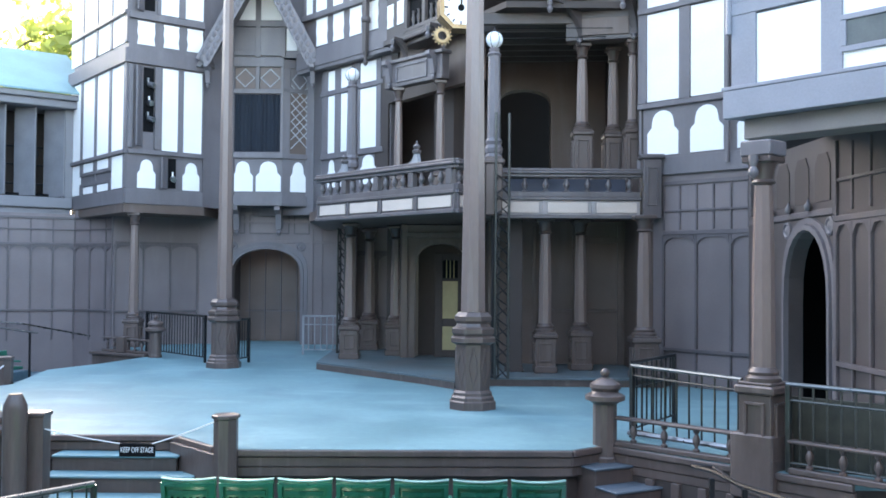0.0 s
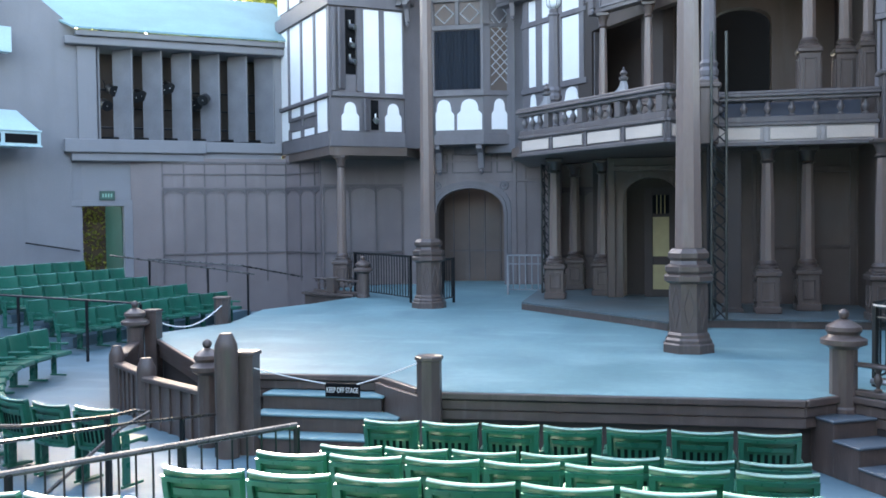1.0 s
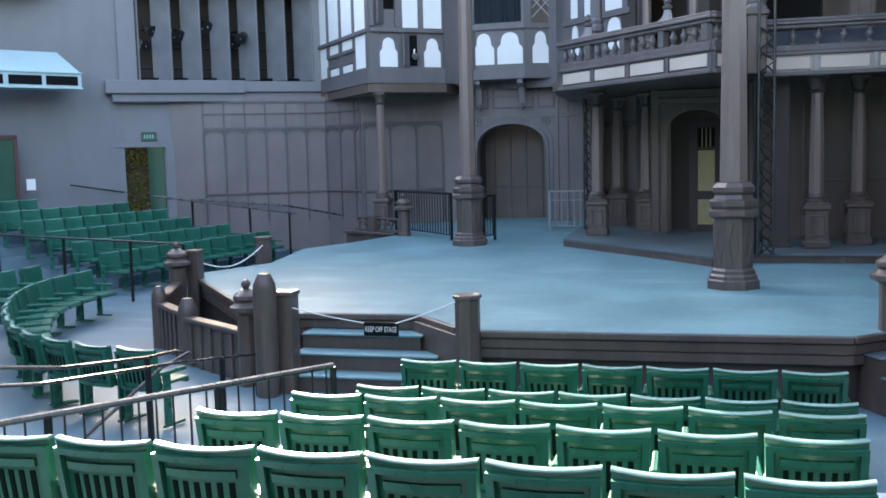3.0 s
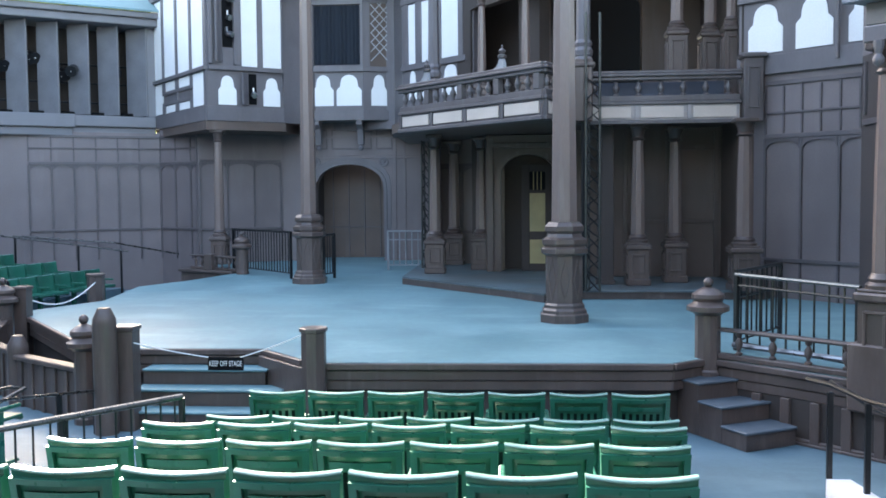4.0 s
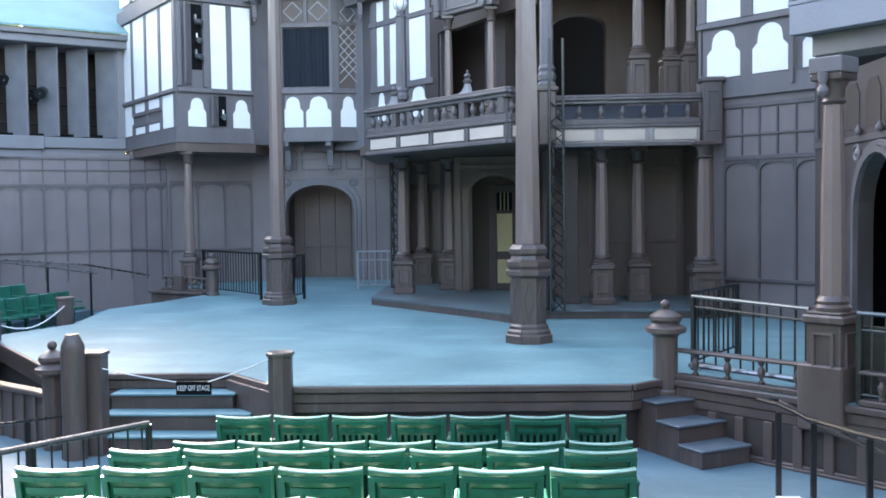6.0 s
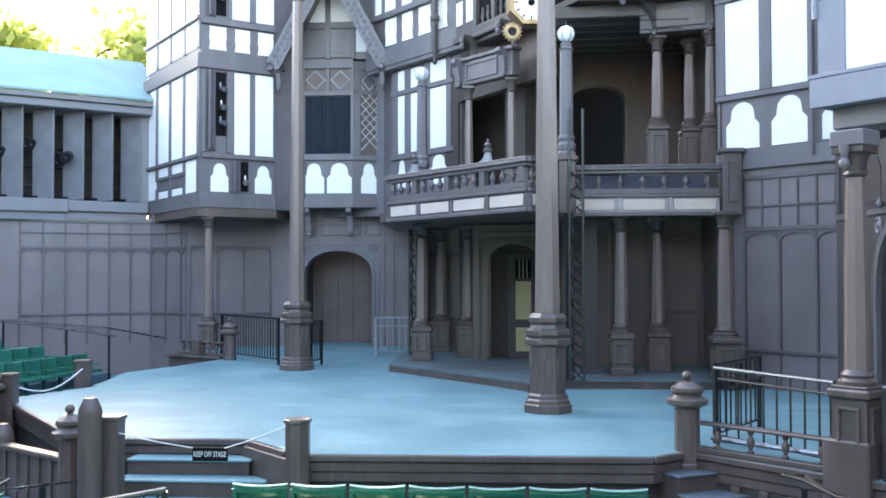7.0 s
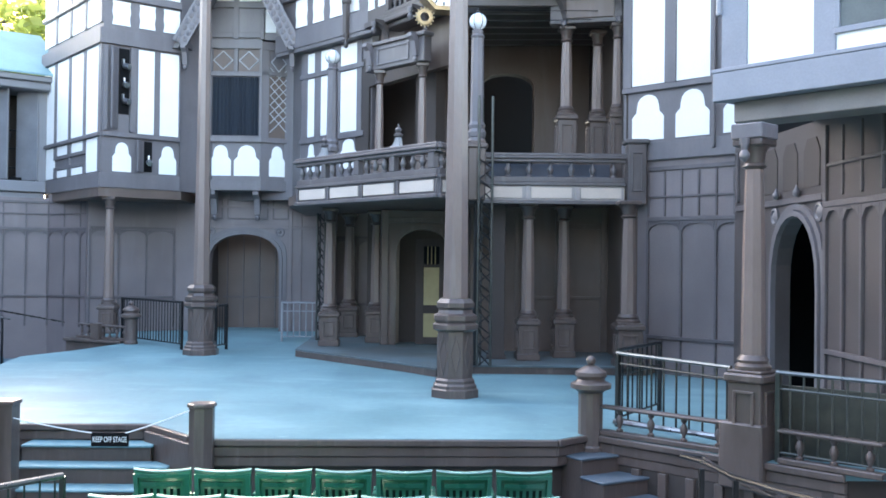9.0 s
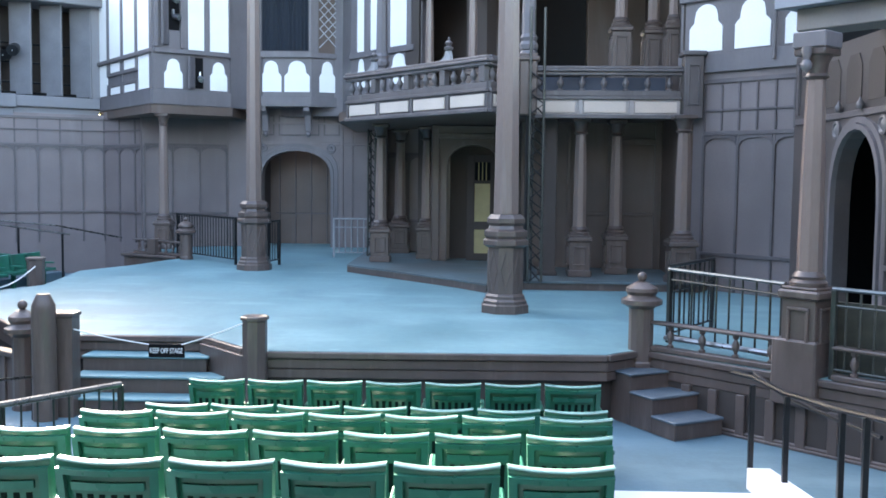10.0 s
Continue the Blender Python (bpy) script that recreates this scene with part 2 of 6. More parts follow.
def along(p, q, z=0.0):
    """The pose with x from p to q in plan, -y facing the house (to the right of p to q)."""
    return pose(p[0], p[1], z, 0, 0, math.degrees(math.atan2(q[1] - p[1], q[0] - p[0])))


def dist(p, q):
    return math.hypot(q[0] - p[0], q[1] - p[1])


# ---- ground, stage and walls ----
GROUND = -0.75
g = Geo()
g.add([(-1500, -1500, GROUND), (1500, -1500, GROUND), (1500, 1500, GROUND), (-1500, 1500, GROUND)], [(0, 1, 2, 3)])
setting("ground", g, HOUSE, "blue-grey painted concrete house floor", "floor")

STAGE_LINE = [(-2.25, 10.52), (1.5, 10.62), (1.95, 11.0), (3.95, 8.95), (5.2, 8.95), (5.2, 13.4), (6.0, 16.0), (4.2, 18.0), (3.5, 28.2),
              (-8.4, 28.2), (-8.4, 23.6), (-6.7, 22.2), (-7.2, 20.3), (-7.75, 19.0), (-7.35, 16.5), (-8.0, 14.9), (-5.15, 11.3),
              (-4.75, 11.42), (-3.15, 11.46), (-2.5, 10.72)]
setting("floor", Geo().slab(STAGE_LINE, -0.06, 0.0), STAGE, "blue-grey painted open stage deck with faint scuffs", "stage floor")
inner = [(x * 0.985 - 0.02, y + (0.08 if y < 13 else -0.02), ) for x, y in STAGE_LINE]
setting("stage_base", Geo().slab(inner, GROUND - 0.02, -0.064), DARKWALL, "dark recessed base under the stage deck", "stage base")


def edge_board(name, p, q, z0, z1, out, material=POSTWOOD, label="brown painted board along the stage edge"):
    """A board along a stage edge, standing out by `out`."""
    L = dist(p, q)
    ob = setting(name, Geo().box(0, -out, z0, L, 0.05, z1, 0.01), material, label, "trim")
    ob.matrix_basis = along(p, q)
    return ob


for a, b in (((-2.25, 10.52), (1.5, 10.62)), ((1.5, 10.62), (1.95, 11.0)), ((1.95, 11.0), (3.95, 8.95)), ((-8.0, 14.9), (-5.15, 11.3)), ((-4.75, 11.42), (-3.15, 11.46)), ((-3.15, 11.46), (-2.5, 10.72))):
    edge_board("trim", a, b, -0.075, -0.004, 0.05)
    edge_board("trim", a, b, -0.19, -0.079, 0.015)
    edge_board("trim", a, b, -0.30, -0.194, 0.0)

# platform under the balcony
PLAT = [(-2.5, 19.45), (-0.3, 16.95), (0.25, 16.2), (0.9, 16.75), (3.9, 16.7), (4.3, 17.4), (3.5, 23), (-2.5, 23)]
setting("platform", Geo().slab(PLAT, 0.004, 0.12), POSTWOOD, "brown riser of the low platform under the balcony", "platform")
setting("platform_top", Geo().slab([(x, y - 0.03 if y < 18 else y) for x, y in PLAT], 0.124, 0.155), PLATSHADE, "worn blue-grey top of the low platform, balcony shade painted in", "platform")


def wall(name, p, q, z0, z1, material, label, thick=0.25, parent=None):
    """A plain wall along p to q, its face on that line, thick towards +y."""
    ob = setting(name, Geo().box(0, 0, z0, dist(p, q), thick, z1, 0.005), material, label, "wall")
    ob.matrix_basis = along(p, q)
    return ob


def arch_poly(u0, u1, z0, z1, rise, n=12):
    """A doorway outline with a flattened arched head."""
    c, r = 0.5 * (u0 + u1), 0.5 * (u1 - u0)
    pts = [(u0, z0), (u0, z1 - rise)]
    for i in range(1, n):
        a = math.pi * (1 - i / n)
        s = math.sin(a) ** 0.8
        pts.append((c + r * math.cos(a), z1 - rise + rise * s))
    return pts + [(u1, z1 - rise), (u1, z0)]


def arch_wall(name, p, q0, z0, z1, hole, material, label, thick=0.3):
    """A wall with an arched opening through it: hole is (u0, u1, top, rise)."""
    L = dist(p, q0)
    u0, u1, top, rise = hole
    arc = arch_poly(u0, u1, z0, top, rise)[1:-1]
    n = len(arc)
    lower_edge = [(0, z0), (u0, z0)] + arc + [(u1, z0), (L, z0)]
    g = Geo()
    quads = [[(0, z0), (u0, z0), (u0, z1), (0, z1)], [(u1, z0), (L, z0), (L, z1), (u1, z1)]]
    quads += [[arc[i], arc[i + 1], (arc[i + 1][0], z1), (arc[i][0], z1)] for i in range(n - 1)]
    for y in (0.0, thick):
        for q in quads:
            g.add([(u, y, w) for u, w in q], [(0, 1, 2, 3)])
    rim = [(0, z1)] + lower_edge + [(L, z1)]
    for (ua, wa), (ub, wb) in zip(rim, rim[1:] + rim[:1]):
        g.add([(ua, 0, wa), (ub, 0, wb), (ub, thick, wb), (ua, thick, wa)], [(0, 1, 2, 3)])
    ob = tagged(new(name, mesh(name, g, material)), label, "wall", kind="structure")
    ob.matrix_basis = along(p, q0)
    return ob


def arch_trim(parent, hole, z0, w=0.09, out=0.05, material=TIMBER):
    """A moulding round an arched opening, under its wall."""
    u0, u1, top, rise = hole
    a, b = arch_poly(u0, u1, z0, top, rise), arch_poly(u0 - w, u1 + w, z0, top + w, rise + 0.02)
    g, n = Geo(), len(a)
    vs = [(u, y, z) for y in (-out, 0.0) for poly in (a, b) for u, z in poly]
    fs = []
    for i in range(n - 1):
        fs += [(i, i + 1, n + i + 1, n + i), (i + 1, i, 2 * n + i, 2 * n + i + 1), (n + i, n + i + 1, 3 * n + i + 1, 3 * n + i)]
    return part("moulding", g.add(vs, fs), material, parent)


def strips(parent, boxes, material, out=0.03, name="batten"):
    """Battens (u0, z0, u1, z1) proud of a wall."""
    for i, (u0, z0, u1, z1) in enumerate(boxes):
        part(name, Geo().box(u0, -out - 0.003 * (i % 4), z0, u1, 0.004, z1, 0.006), material, parent)


def arcade(parent, u0, u1, n, z_rail, z_arch, z_top, squares=False, out=0.045):
    """Panelling: uprights with flat pointed heads between them, a rail below and one above."""
    w = (u1 - u0) / n
    strips(parent, [(u0, z_rail - 0.03, u1, z_rail + 0.03), (u0, z_arch + 0.02, u1, z_arch + 0.09)], GROOVESHADE, out)
    for i in range(n + 1):
        u = u0 + i * w
        strips(parent, [(u - 0.025, z_rail + 0.034, u + 0.025, z_arch + 0.016)], GROOVESHADE, out - 0.006)
        strips(parent, [(u - 0.02, GROUND if z_rail < 0 else z_rail - 0.8, u + 0.02, z_rail - 0.034)], GROOVESHADE, out - 0.01)
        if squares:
            strips(parent, [(u - 0.02, z_arch + 0.1, u + 0.02, z_top)], GROOVESHADE, out - 0.02)
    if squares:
        strips(parent, [(u0, z_arch + 0.43, u1, z_arch + 0.47), (u0, z_top - 0.05, u1, z_top + 0.02)], GROOVESHADE, out - 0.015)
    head = Geo()
    a, b = w - 0.06, 0.15
    pts = [(-a / 2, 0.015), (-a / 2, -b), (-a / 2 + 0.05, -b * 0.55), (-a / 4, -b * 0.22), (0, -0.02), (a / 4, -b * 0.22), (a / 2 - 0.05, -b * 0.55), (a / 2, -b), (a / 2, 0.015)]
    me = mesh("arch_head", head.prism(pts, -out + 0.008, 0.0), GROOVESHADE)
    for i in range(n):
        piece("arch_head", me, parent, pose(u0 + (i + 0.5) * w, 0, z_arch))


def shield_poly(w, h):
    """A pane with a stepped, rounded head."""
    pts = [(-w / 2, 0), (w / 2, 0), (w / 2, h * 0.5), (w * 0.44, h * 0.56), (w * 0.36, h * 0.62), (w * 0.34, h * 0.76)]
    for i in range(1, 8):
        a = math.pi * i / 8
        pts.append((w * 0.33 * math.cos(a), h * 0.78 + h * 0.22 * math.sin(a)))
    return pts + [(-w * 0.34, h * 0.76), (-w * 0.36, h * 0.62), (-w * 0.44, h * 0.56), (-w / 2, h * 0.5)]


def panes(parent, z0, z1, spans, ends, shield=False, material=WHITE, waist=False, stud=TIMBER):
    """A row of white plaster panels with posts between: spans are (u0, u1), ends the row's own ends."""
    last = ends[0]
    for u0, u1 in spans:
        w, h = u1 - u0, z1 - z0
        if shield:
            g = Geo().prism(shield_poly(w, h), -0.018, 0.0)
            pm = pose((u0 + u1) / 2, 0, z0)
        elif waist:
            g = Geo().prism([(-w / 2, 0), (w / 2, 0), (w * 0.44, h * 0.3), (w / 2, h * 0.55), (w * 0.46, h * 0.85), (w / 2, h), (-w / 2, h), (-w * 0.46, h * 0.85), (-w / 2, h * 0.55), (-w * 0.44, h * 0.3)], -0.018, 0.0)
            pm = pose((u0 + u1) / 2, 0, z0)
        else:
            g = Geo().box(-w / 2, -0.018, 0, w / 2, 0.0, h, 0.003)
            pm = pose((u0 + u1) / 2, 0, z0)
        ob = part("panel", g, material, parent)
        ob.matrix_basis = pm
        if not shield and not waist and u0 - last > 0.03:
            strips(parent, [(last, z0 - 0.02, u0, z1 + 0.02)], stud, 0.045, "stud")
        last = u1
    if not shield and not waist and ends[1] - last > 0.03:
        strips(parent, [(last, z0 - 0.02, ends[1], z1 + 0.02)], stud, 0.045, "stud")


def corbel(h=0.45, d=0.35, w=0.12):
    """A scrolled bracket with a pendant ball."""
    pts = [(0, 0), (-d, 0), (-d, -0.08), (-d * 0.55, -h * 0.35), (-d * 0.35, -h * 0.8), (-d * 0.3, -h), (0, -h)]
    g = Geo()
    n = len(pts)
    vs = [(x, y, z) for x in (-w / 2, w / 2) for y, z in pts]
    g.add(vs, [tuple(range(n)), tuple(range(2 * n - 1, n - 1, -1))] + [(i, n + i, n + (i + 1) % n, (i + 1) % n) for i in range(n)])
    prof = [(0.01, -h - 0.13), (0.045, -h - 0.1), (0.055, -h - 0.06), (0.03, -h - 0.01), (0.05, -h)]
    return g.lathe(prof, 10, 0, -d * 0.17)


CORBEL = mesh("corbel", corbel(), TIMBER, True)

# --- the bay at the left: side and front faces, three storeys ---
BS = ((-10.3, 26.8), (-7.72, 23.5))
BF = ((-7.72, 23.5), (-6.17, 24.7))
bay_side = wall("wall_bay_side", *BS, 3.62, 10.6, TIMBER, "grey half-timbered side of the projecting bay with white panels", 0.2)
panes(bay_side, 4.97, 7.08, [(-0.2, 0.74), (0.9, 1.86), (2.02, 2.96), (3.12, 4.0)], (-0.2, 4.19))
panes(bay_side, 4.02, 4.84, [(-0.2, 0.72)], (-0.2, 0.72))
panes(bay_side, 4.02, 4.84, [(3.16, 4.0)], (3.16, 4.19))
strips(bay_side, [(0.72, 4.22, 3.16, 4.3), (0.72, 4.5, 3.16, 4.58), (1.9, 4.3, 2.0, 4.5)], TIMBER, 0.04)
panes(bay_side, 4.60, 4.84, [(0.96, 1.82), (2.08, 2.98)], (0.72, 3.16))
panes(bay_side, 4.02, 4.2, [(0.96, 1.82), (2.08, 2.98)], (0.72, 3.16))
panes(bay_side, 7.62, 8.3, [(-0.2, 0.74), (0.9, 1.86), (2.02, 2.96), (3.12, 4.0)], (-0.2, 4.19))
panes(bay_side, 8.42, 10.4, [(-0.2, 0.74), (0.9, 1.86), (2.02, 2.96), (3.12, 4.0)], (-0.2, 4.19))
strips(bay_side, [(-0.25, 3.62, 4.22, 3.98), (-0.25, 7.1, 4.24, 7.46), (-0.2, 4.86, 4.19, 4.95), (-0.2, 8.31, 4.19, 8.4)], TIMBER, 0.09, "rail")
bay_front = wall("wall_bay_front", *BF, 3.62, 10.6, TIMBER, "grey half-timbered front of the projecting bay with white panels", 0.2)
panes(bay_front, 4.98, 7.05, [(0.86, 1.28), (1.42, 1.92)], (0.70, 1.96))
panes(bay_front, 4.02, 4.73, [(0.26, 0.72), (1.43, 1.88)], (0, 1.96), shield=True)
panes(bay_front, 7.58, 8.16, [(0.21, 0.66), (0.88, 1.29), (1.50, 1.93)], (0, 1.96), waist=True)
panes(bay_front, 8.40, 10.4, [(0.8, 1.27), (1.44, 1.93)], (0.7, 1.96))
strips(bay_front, [(-0.06, 3.62, 1.96, 3.98), (-0.08, 7.09, 1.96, 7.46), (0, 4.86, 1.96, 4.96), (0, 8.2, 1.96, 8.36), (0.0, 5.0, 0.1, 7.05), (0.66, 5.0, 0.78, 7.05)], TIMBER, 0.08, "rail")
# open lighting slots, their inner dark painted as black plates, with half-open shutters
for u0, z0, u1, z1 in ((0.36, 5.42, 0.65, 7.02), (1.02, 4.05, 1.25, 4.8), (0.36, 8.45, 0.65, 10.3)):
    part("slot", Geo().box(u0, -0.012, z0, u1, 0.02, z1, 0.003), BLACK, bay_front, "black plate painted as the dark of an open lighting slot")
for u, z0, z1 in ((0.36, 5.05, 7.02), (1.02, 4.03, 4.8), (0.36, 8.4, 10.3)):
    sh = part("shutter", Geo().box(-0.27, -0.02, 0, 0, 0.02, z1 - z0, 0.005).box(-0.25, -0.03, 0.05, -0.2, -0.02, z1 - z0 - 0.05, 0.003).box(-0.07, -0.03, 0.05, -0.02, -0.02, z1 - z0 - 0.05, 0.003), TIMBER, bay_front, "grey board shutter standing open")
    sh.matrix_basis = pose(u, -0.03, z0, 0, 0, 38)
setting("bay_floor", Geo().slab([(-7.76, 23.42), (-6.1, 24.66), (-6.1, 26.3), (-10.3, 27.3), (-10.3, 26.74)], 3.4, 3.615), BROWN, "brown underside of the projecting bay", "soffit")
setting("bay_roof", Geo().slab([(-7.9, 23.3), (-6.0, 24.5), (-3.0, 27.5), (-10.5, 27.5), (-10.5, 26.7)], 10.6, 10.8), TIMBER, "grey roof edge over the projecting bay", "roof")

# wall from the bay to the oriel, and the wall with the arch below
wall("wall_link", (-6.17, 24.75), (-5.5, 25.5), 3.62, 10.6, TIMBER, "grey timbered wall between bay and oriel", 0.2)
arch = arch_wall("wall_arch", (-6.6, 26.25), (-2.3, 26.35), 0, 3.9, (0.90, 2.76, 2.60, 0.72), PANEL, "grey-brown panelled wall with a wide arched passage", 0.35)
arch_trim(arch, (0.90, 2.76, 2.60, 0.72), 0, 0.08, 0.075)
arch_trim(arch, (0.81, 2.85, 2.69, 0.75), 0, 0.1, 0.04)
for u in (0.92, 2.76):
    roundel = part("roundel", Geo().lathe([(0.13, 0.0), (0.13, 0.04), (0.1, 0.05), (0.085, 0.03), (0.05, 0.03), (0.03, 0.05), (0.005, 0.055)], 16), TIMBER, arch, smooth=True)
    roundel.matrix_basis = pose(u, 0, 2.66, 90, 0, 0)
for u0, u1 in ((1.35, 2.45), (2.56, 3.0), (0.84, 1.24)):
    part("panel_frame", Geo().box(u0, -0.03, 3.0, u1, 0.0, 3.04, 0.004).box(u0, -0.03, 3.5, u1, 0.0, 3.54, 0.004).box(u0, -0.03, 3.04, u0 + 0.04, 0.0, 3.5, 0.004).box(u1 - 0.04, -0.03, 3.04, u1, 0.0, 3.5, 0.004), GROOVESHADE, arch)
strips(arch, [(0.75, 2.75, 3.1, 2.83), (0.75, 3.3, 3.1, 3.36), (0.72, 0, 0.8, 3.3), (3.02, 0, 3.1, 3.3), (3.3, 0, 3.36, 3.4), (3.1, 2.75, 4.3, 2.82)], PANEL, 0.035)
passage = wall("wall_passage", (-6.0, 27.6), (-3.2, 27.6), 0, 3.5, BROWN, "plain brown boarded wall behind the arched passage", 0.2)
strips(passage, [(0.5, 0, 0.53, 3), (0.95, 0, 0.98, 3), (1.4, 0, 1.43, 3), (1.85, 0, 1.88, 3), (0.4, 0.85, 2.4, 0.88)], GROOVESHADE, 0.02)
wall("wall_passage_side", (-5.75, 26.6), (-5.75, 27.6), 0, 3.5, DARKWALL, "dark side wall of the arched passage", 0.2)
wall("wall_passage_side", (-3.7, 27.6), (-3.7, 26.6), 0, 3.5, DARKWALL, "dark side wall of the arched passage", 0.2)
lower = wall("wall_under_bay", (-8.6, 25.2), (-6.6, 26.25), -0.3, 3.7, PANEL, "grey-brown panelled wall under the projecting bay", 0.3)
arcade(lower, 0.05, 2.2, 3, 0.9, 2.65, 3.6)

# --- oriel over the arch ---
oriel = thing("oriel", pose(-5.58, 25.5, 0), "grey timber oriel with dark curtain and white shield panels", "oriel", kind="structure")
part("body", Geo().slab([(0, 0), (1.33, 0), (2.06, 0.33), (2.06, 0.95), (-0.5, 0.95), (-0.5, 0.5)], 3.72, 7.5), TIMBER, oriel)
part("curtain", Geo().add([(0.06 + 1.21 * i / 72, -0.006 - 0.022 * (1 + math.sin(i * 1.05)) * (0.7 + 0.3 * math.sin(i * 0.31)), z) for z in (5.16, 6.68) for i in range(73)], [(i, i + 1, 74 + i, 73 + i) for i in range(72)]), CURTAIN, oriel, "dark blue hanging curtain", True)
strips(oriel, [(-0.02, 3.72, 1.36, 3.98), (-0.02, 4.98, 1.36, 5.14), (-0.02, 6.7, 1.36, 6.82), (-0.02, 7.42, 1.36, 7.66), (-0.02, 5.14, 0.05, 7.42), (1.28, 5.14, 1.36, 7.42), (0.62, 6.82, 0.72, 7.42)], TIMBER, 0.07, "rail")
panes(oriel, 4.1, 4.9, [(0.02, 0.56), (0.64, 1.3)], (0, 1.33), shield=True)
for c in (0.33, 1.0):
    d = Geo()
    for k in range(4):
        a, b = [(c + 0.25 * math.cos(k * math.pi / 2 + s), 7.12 + 0.24 * math.sin(k * math.pi / 2 + s)) for s in (0, math.pi / 2)]
        d.tube([(a[0], -0.02, a[1]), (b[0], -0.02, b[1])], 0.018, 5)
    part("diamond", d, LEAD, oriel, "grey diamond moulding")
    part("sunk_panel", Geo().box(c - 0.27, -0.012, 6.84, c + 0.27, 0.0, 7.4, 0.002), BROWN, oriel, "dull brown sunk panel")
oside = part("side_face", Geo().box(0, -0.02, 3.72, 0.82, 0.0, 7.5), TIMBER, oriel)
oside.matrix_basis = pose(1.33, 0, 0, 0, 0, 24)
for u in range(6):
    lat = Geo()
    for sgn in (1, -1):
        zz = 5.25 + u * 0.24
        lat.tube([(0.22, -0.035, zz), (0.7, -0.035, zz + 0.5)] if sgn == 1 else [(0.7, -0.035, zz), (0.22, -0.035, zz + 0.5)], 0.014, 5)
    part("lattice", lat, LEAD, oside)
part("leaded_pane", Geo().box(0.19, -0.026, 5.12, 0.72, -0.018, 6.73, 0.002), BROWN, oside, "dull dark pane behind the lattice")
dm = Geo()
for k in range(4):
    a, b = [(0.45 + 0.2 * math.cos(k * math.pi / 2 + s), 7.1 + 0.24 * math.sin(k * math.pi / 2 + s)) for s in (0, math.pi / 2)]
    dm.tube([(a[0], -0.035, a[1]), (b[0], -0.035, b[1])], 0.018, 5)
part("diamond", dm, LEAD, oside, "grey diamond moulding")
strips(oside, [(0.0, 5.1, 0.19, 7.4), (0.72, 5.1, 0.82, 7.4), (0, 3.72, 0.82, 3.98), (0, 4.98, 0.82, 5.1), (0, 6.75, 0.82, 6.85), (0, 7.4, 0.82, 7.62)], TIMBER, 0.06, "rail")
op = part("panel", Geo().prism(shield_poly(0.42, 0.8), -0.04, -0.02), WHITE, oside, "white shield panel")
op.matrix_basis = pose(0.43, 0, 4.1)
for u in (0.05, 1.18):
    piece("bracket", CORBEL, oriel, pose(u + 0.03, 0.42, 3.72) @ Matrix.Diagonal((1.25, 1.25, 1.35, 1)))
# gable over it
gab = thing("gable", pose(-5.58, 25.45, 0), "steep grey bargeboards of a small gable", "gable", kind="structure")
part("infill", Geo().prism([(-0.5, 7.66), (2.2, 7.66), (0.89, 10.0)], 0.0, 0.15), TIMBER, gab)
for sgn in (-1, 1):
    a, b = Vector((0.89 + sgn * 1.42, 0, 7.3)), Vector((0.89, 0, 9.95))
    n = Vector((b.z - a.z, 0, a.x - b.x)).normalized() * 0.19
    g = Geo().prism([((p + n * k).x, (p + n * k).z) for p, k in ((a, -1), (b, -1), (b, 1), (a, 1))], -1.15, -1.02)
    bg = part("bargeboard", g, TIMBER, gab, "carved grey bargeboard")
    carve = Geo()
    for k in range(34):
        c = a.lerp(b, (k + 0.9) / 35) + n * (0.42 if k % 2 else -0.42)
        carve.lathe([(0.085, 0.0), (0.07, 0.012), (0.04, 0.02), (0.035, 0.008), (0.01, 0.016)], 7, turn=k * 0.7, m=pose(c.x, -1.15, c.z, 90, 0, 0) @ Matrix.Diagonal((0.75, 1.15, 1, 1)))
    part("carving", carve, TIMBER, bg, "carved leaf scrolls")
panes(gab, 8.66, 9.35, [(0.02, 0.6), (0.72, 1.3)], (0, 1.3))
panes(gab, 7.85, 8.44, [(-0.35, -0.08), (1.42, 1.7)], (-0.4, -0.08))
for u in (0.04, 0.76):
    part("recess", Geo().box(u, -0.012, 7.84, u + 0.54, 0.0, 8.46, 0.003), DEEP, gab, "dull brown sunk panel")
strips(gab, [(-0.5, 8.48, 1.8, 8.64), (0.6, 7.66, 0.74, 9.6), (-0.06, 7.66, 0.03, 8.47), (1.31, 7.66, 1.4, 8.47), (0.03, 7.7, 0.6, 7.83), (0.74, 7.7, 1.31, 7.83)], TIMBER, 0.06, "rail")
for u in (-0.43, 2.25):
    piece("pendant", CORBEL, gab, pose(u, -0.85, 7.25))
    part("purlin", Geo().box(u - 0.07, -1.1, 7.25, u + 0.07, 0.1, 7.4, 0.01), TIMBER, gab)
part("roof", Geo().prism([(-0.72, 7.2), (0.89, 10.3), (2.5, 7.2), (2.36, 7.2), (0.89, 10.1), (-0.58, 7.2)], -1.02, 0.4), TIMBER, gab)

# --- half-timbered wall between oriel and balcony bay ---
w3 = wall("wall_timbered", (-3.08, 24.5), (-1.2, 22.37), 3.3, 7.5, TIMBER, "grey half-timbered wall with white panels above the balcony", 0.2)
panes(w3, 4.97, 6.41, [(0.3, 0.62), (0.86, 1.36), (1.66, 2.32)], (0.1, 2.5))
panes(w3, 6.56, 7.04, [(0.3, 0.62), (0.86, 1.36), (1.66, 2.32)], (0.1, 2.5))
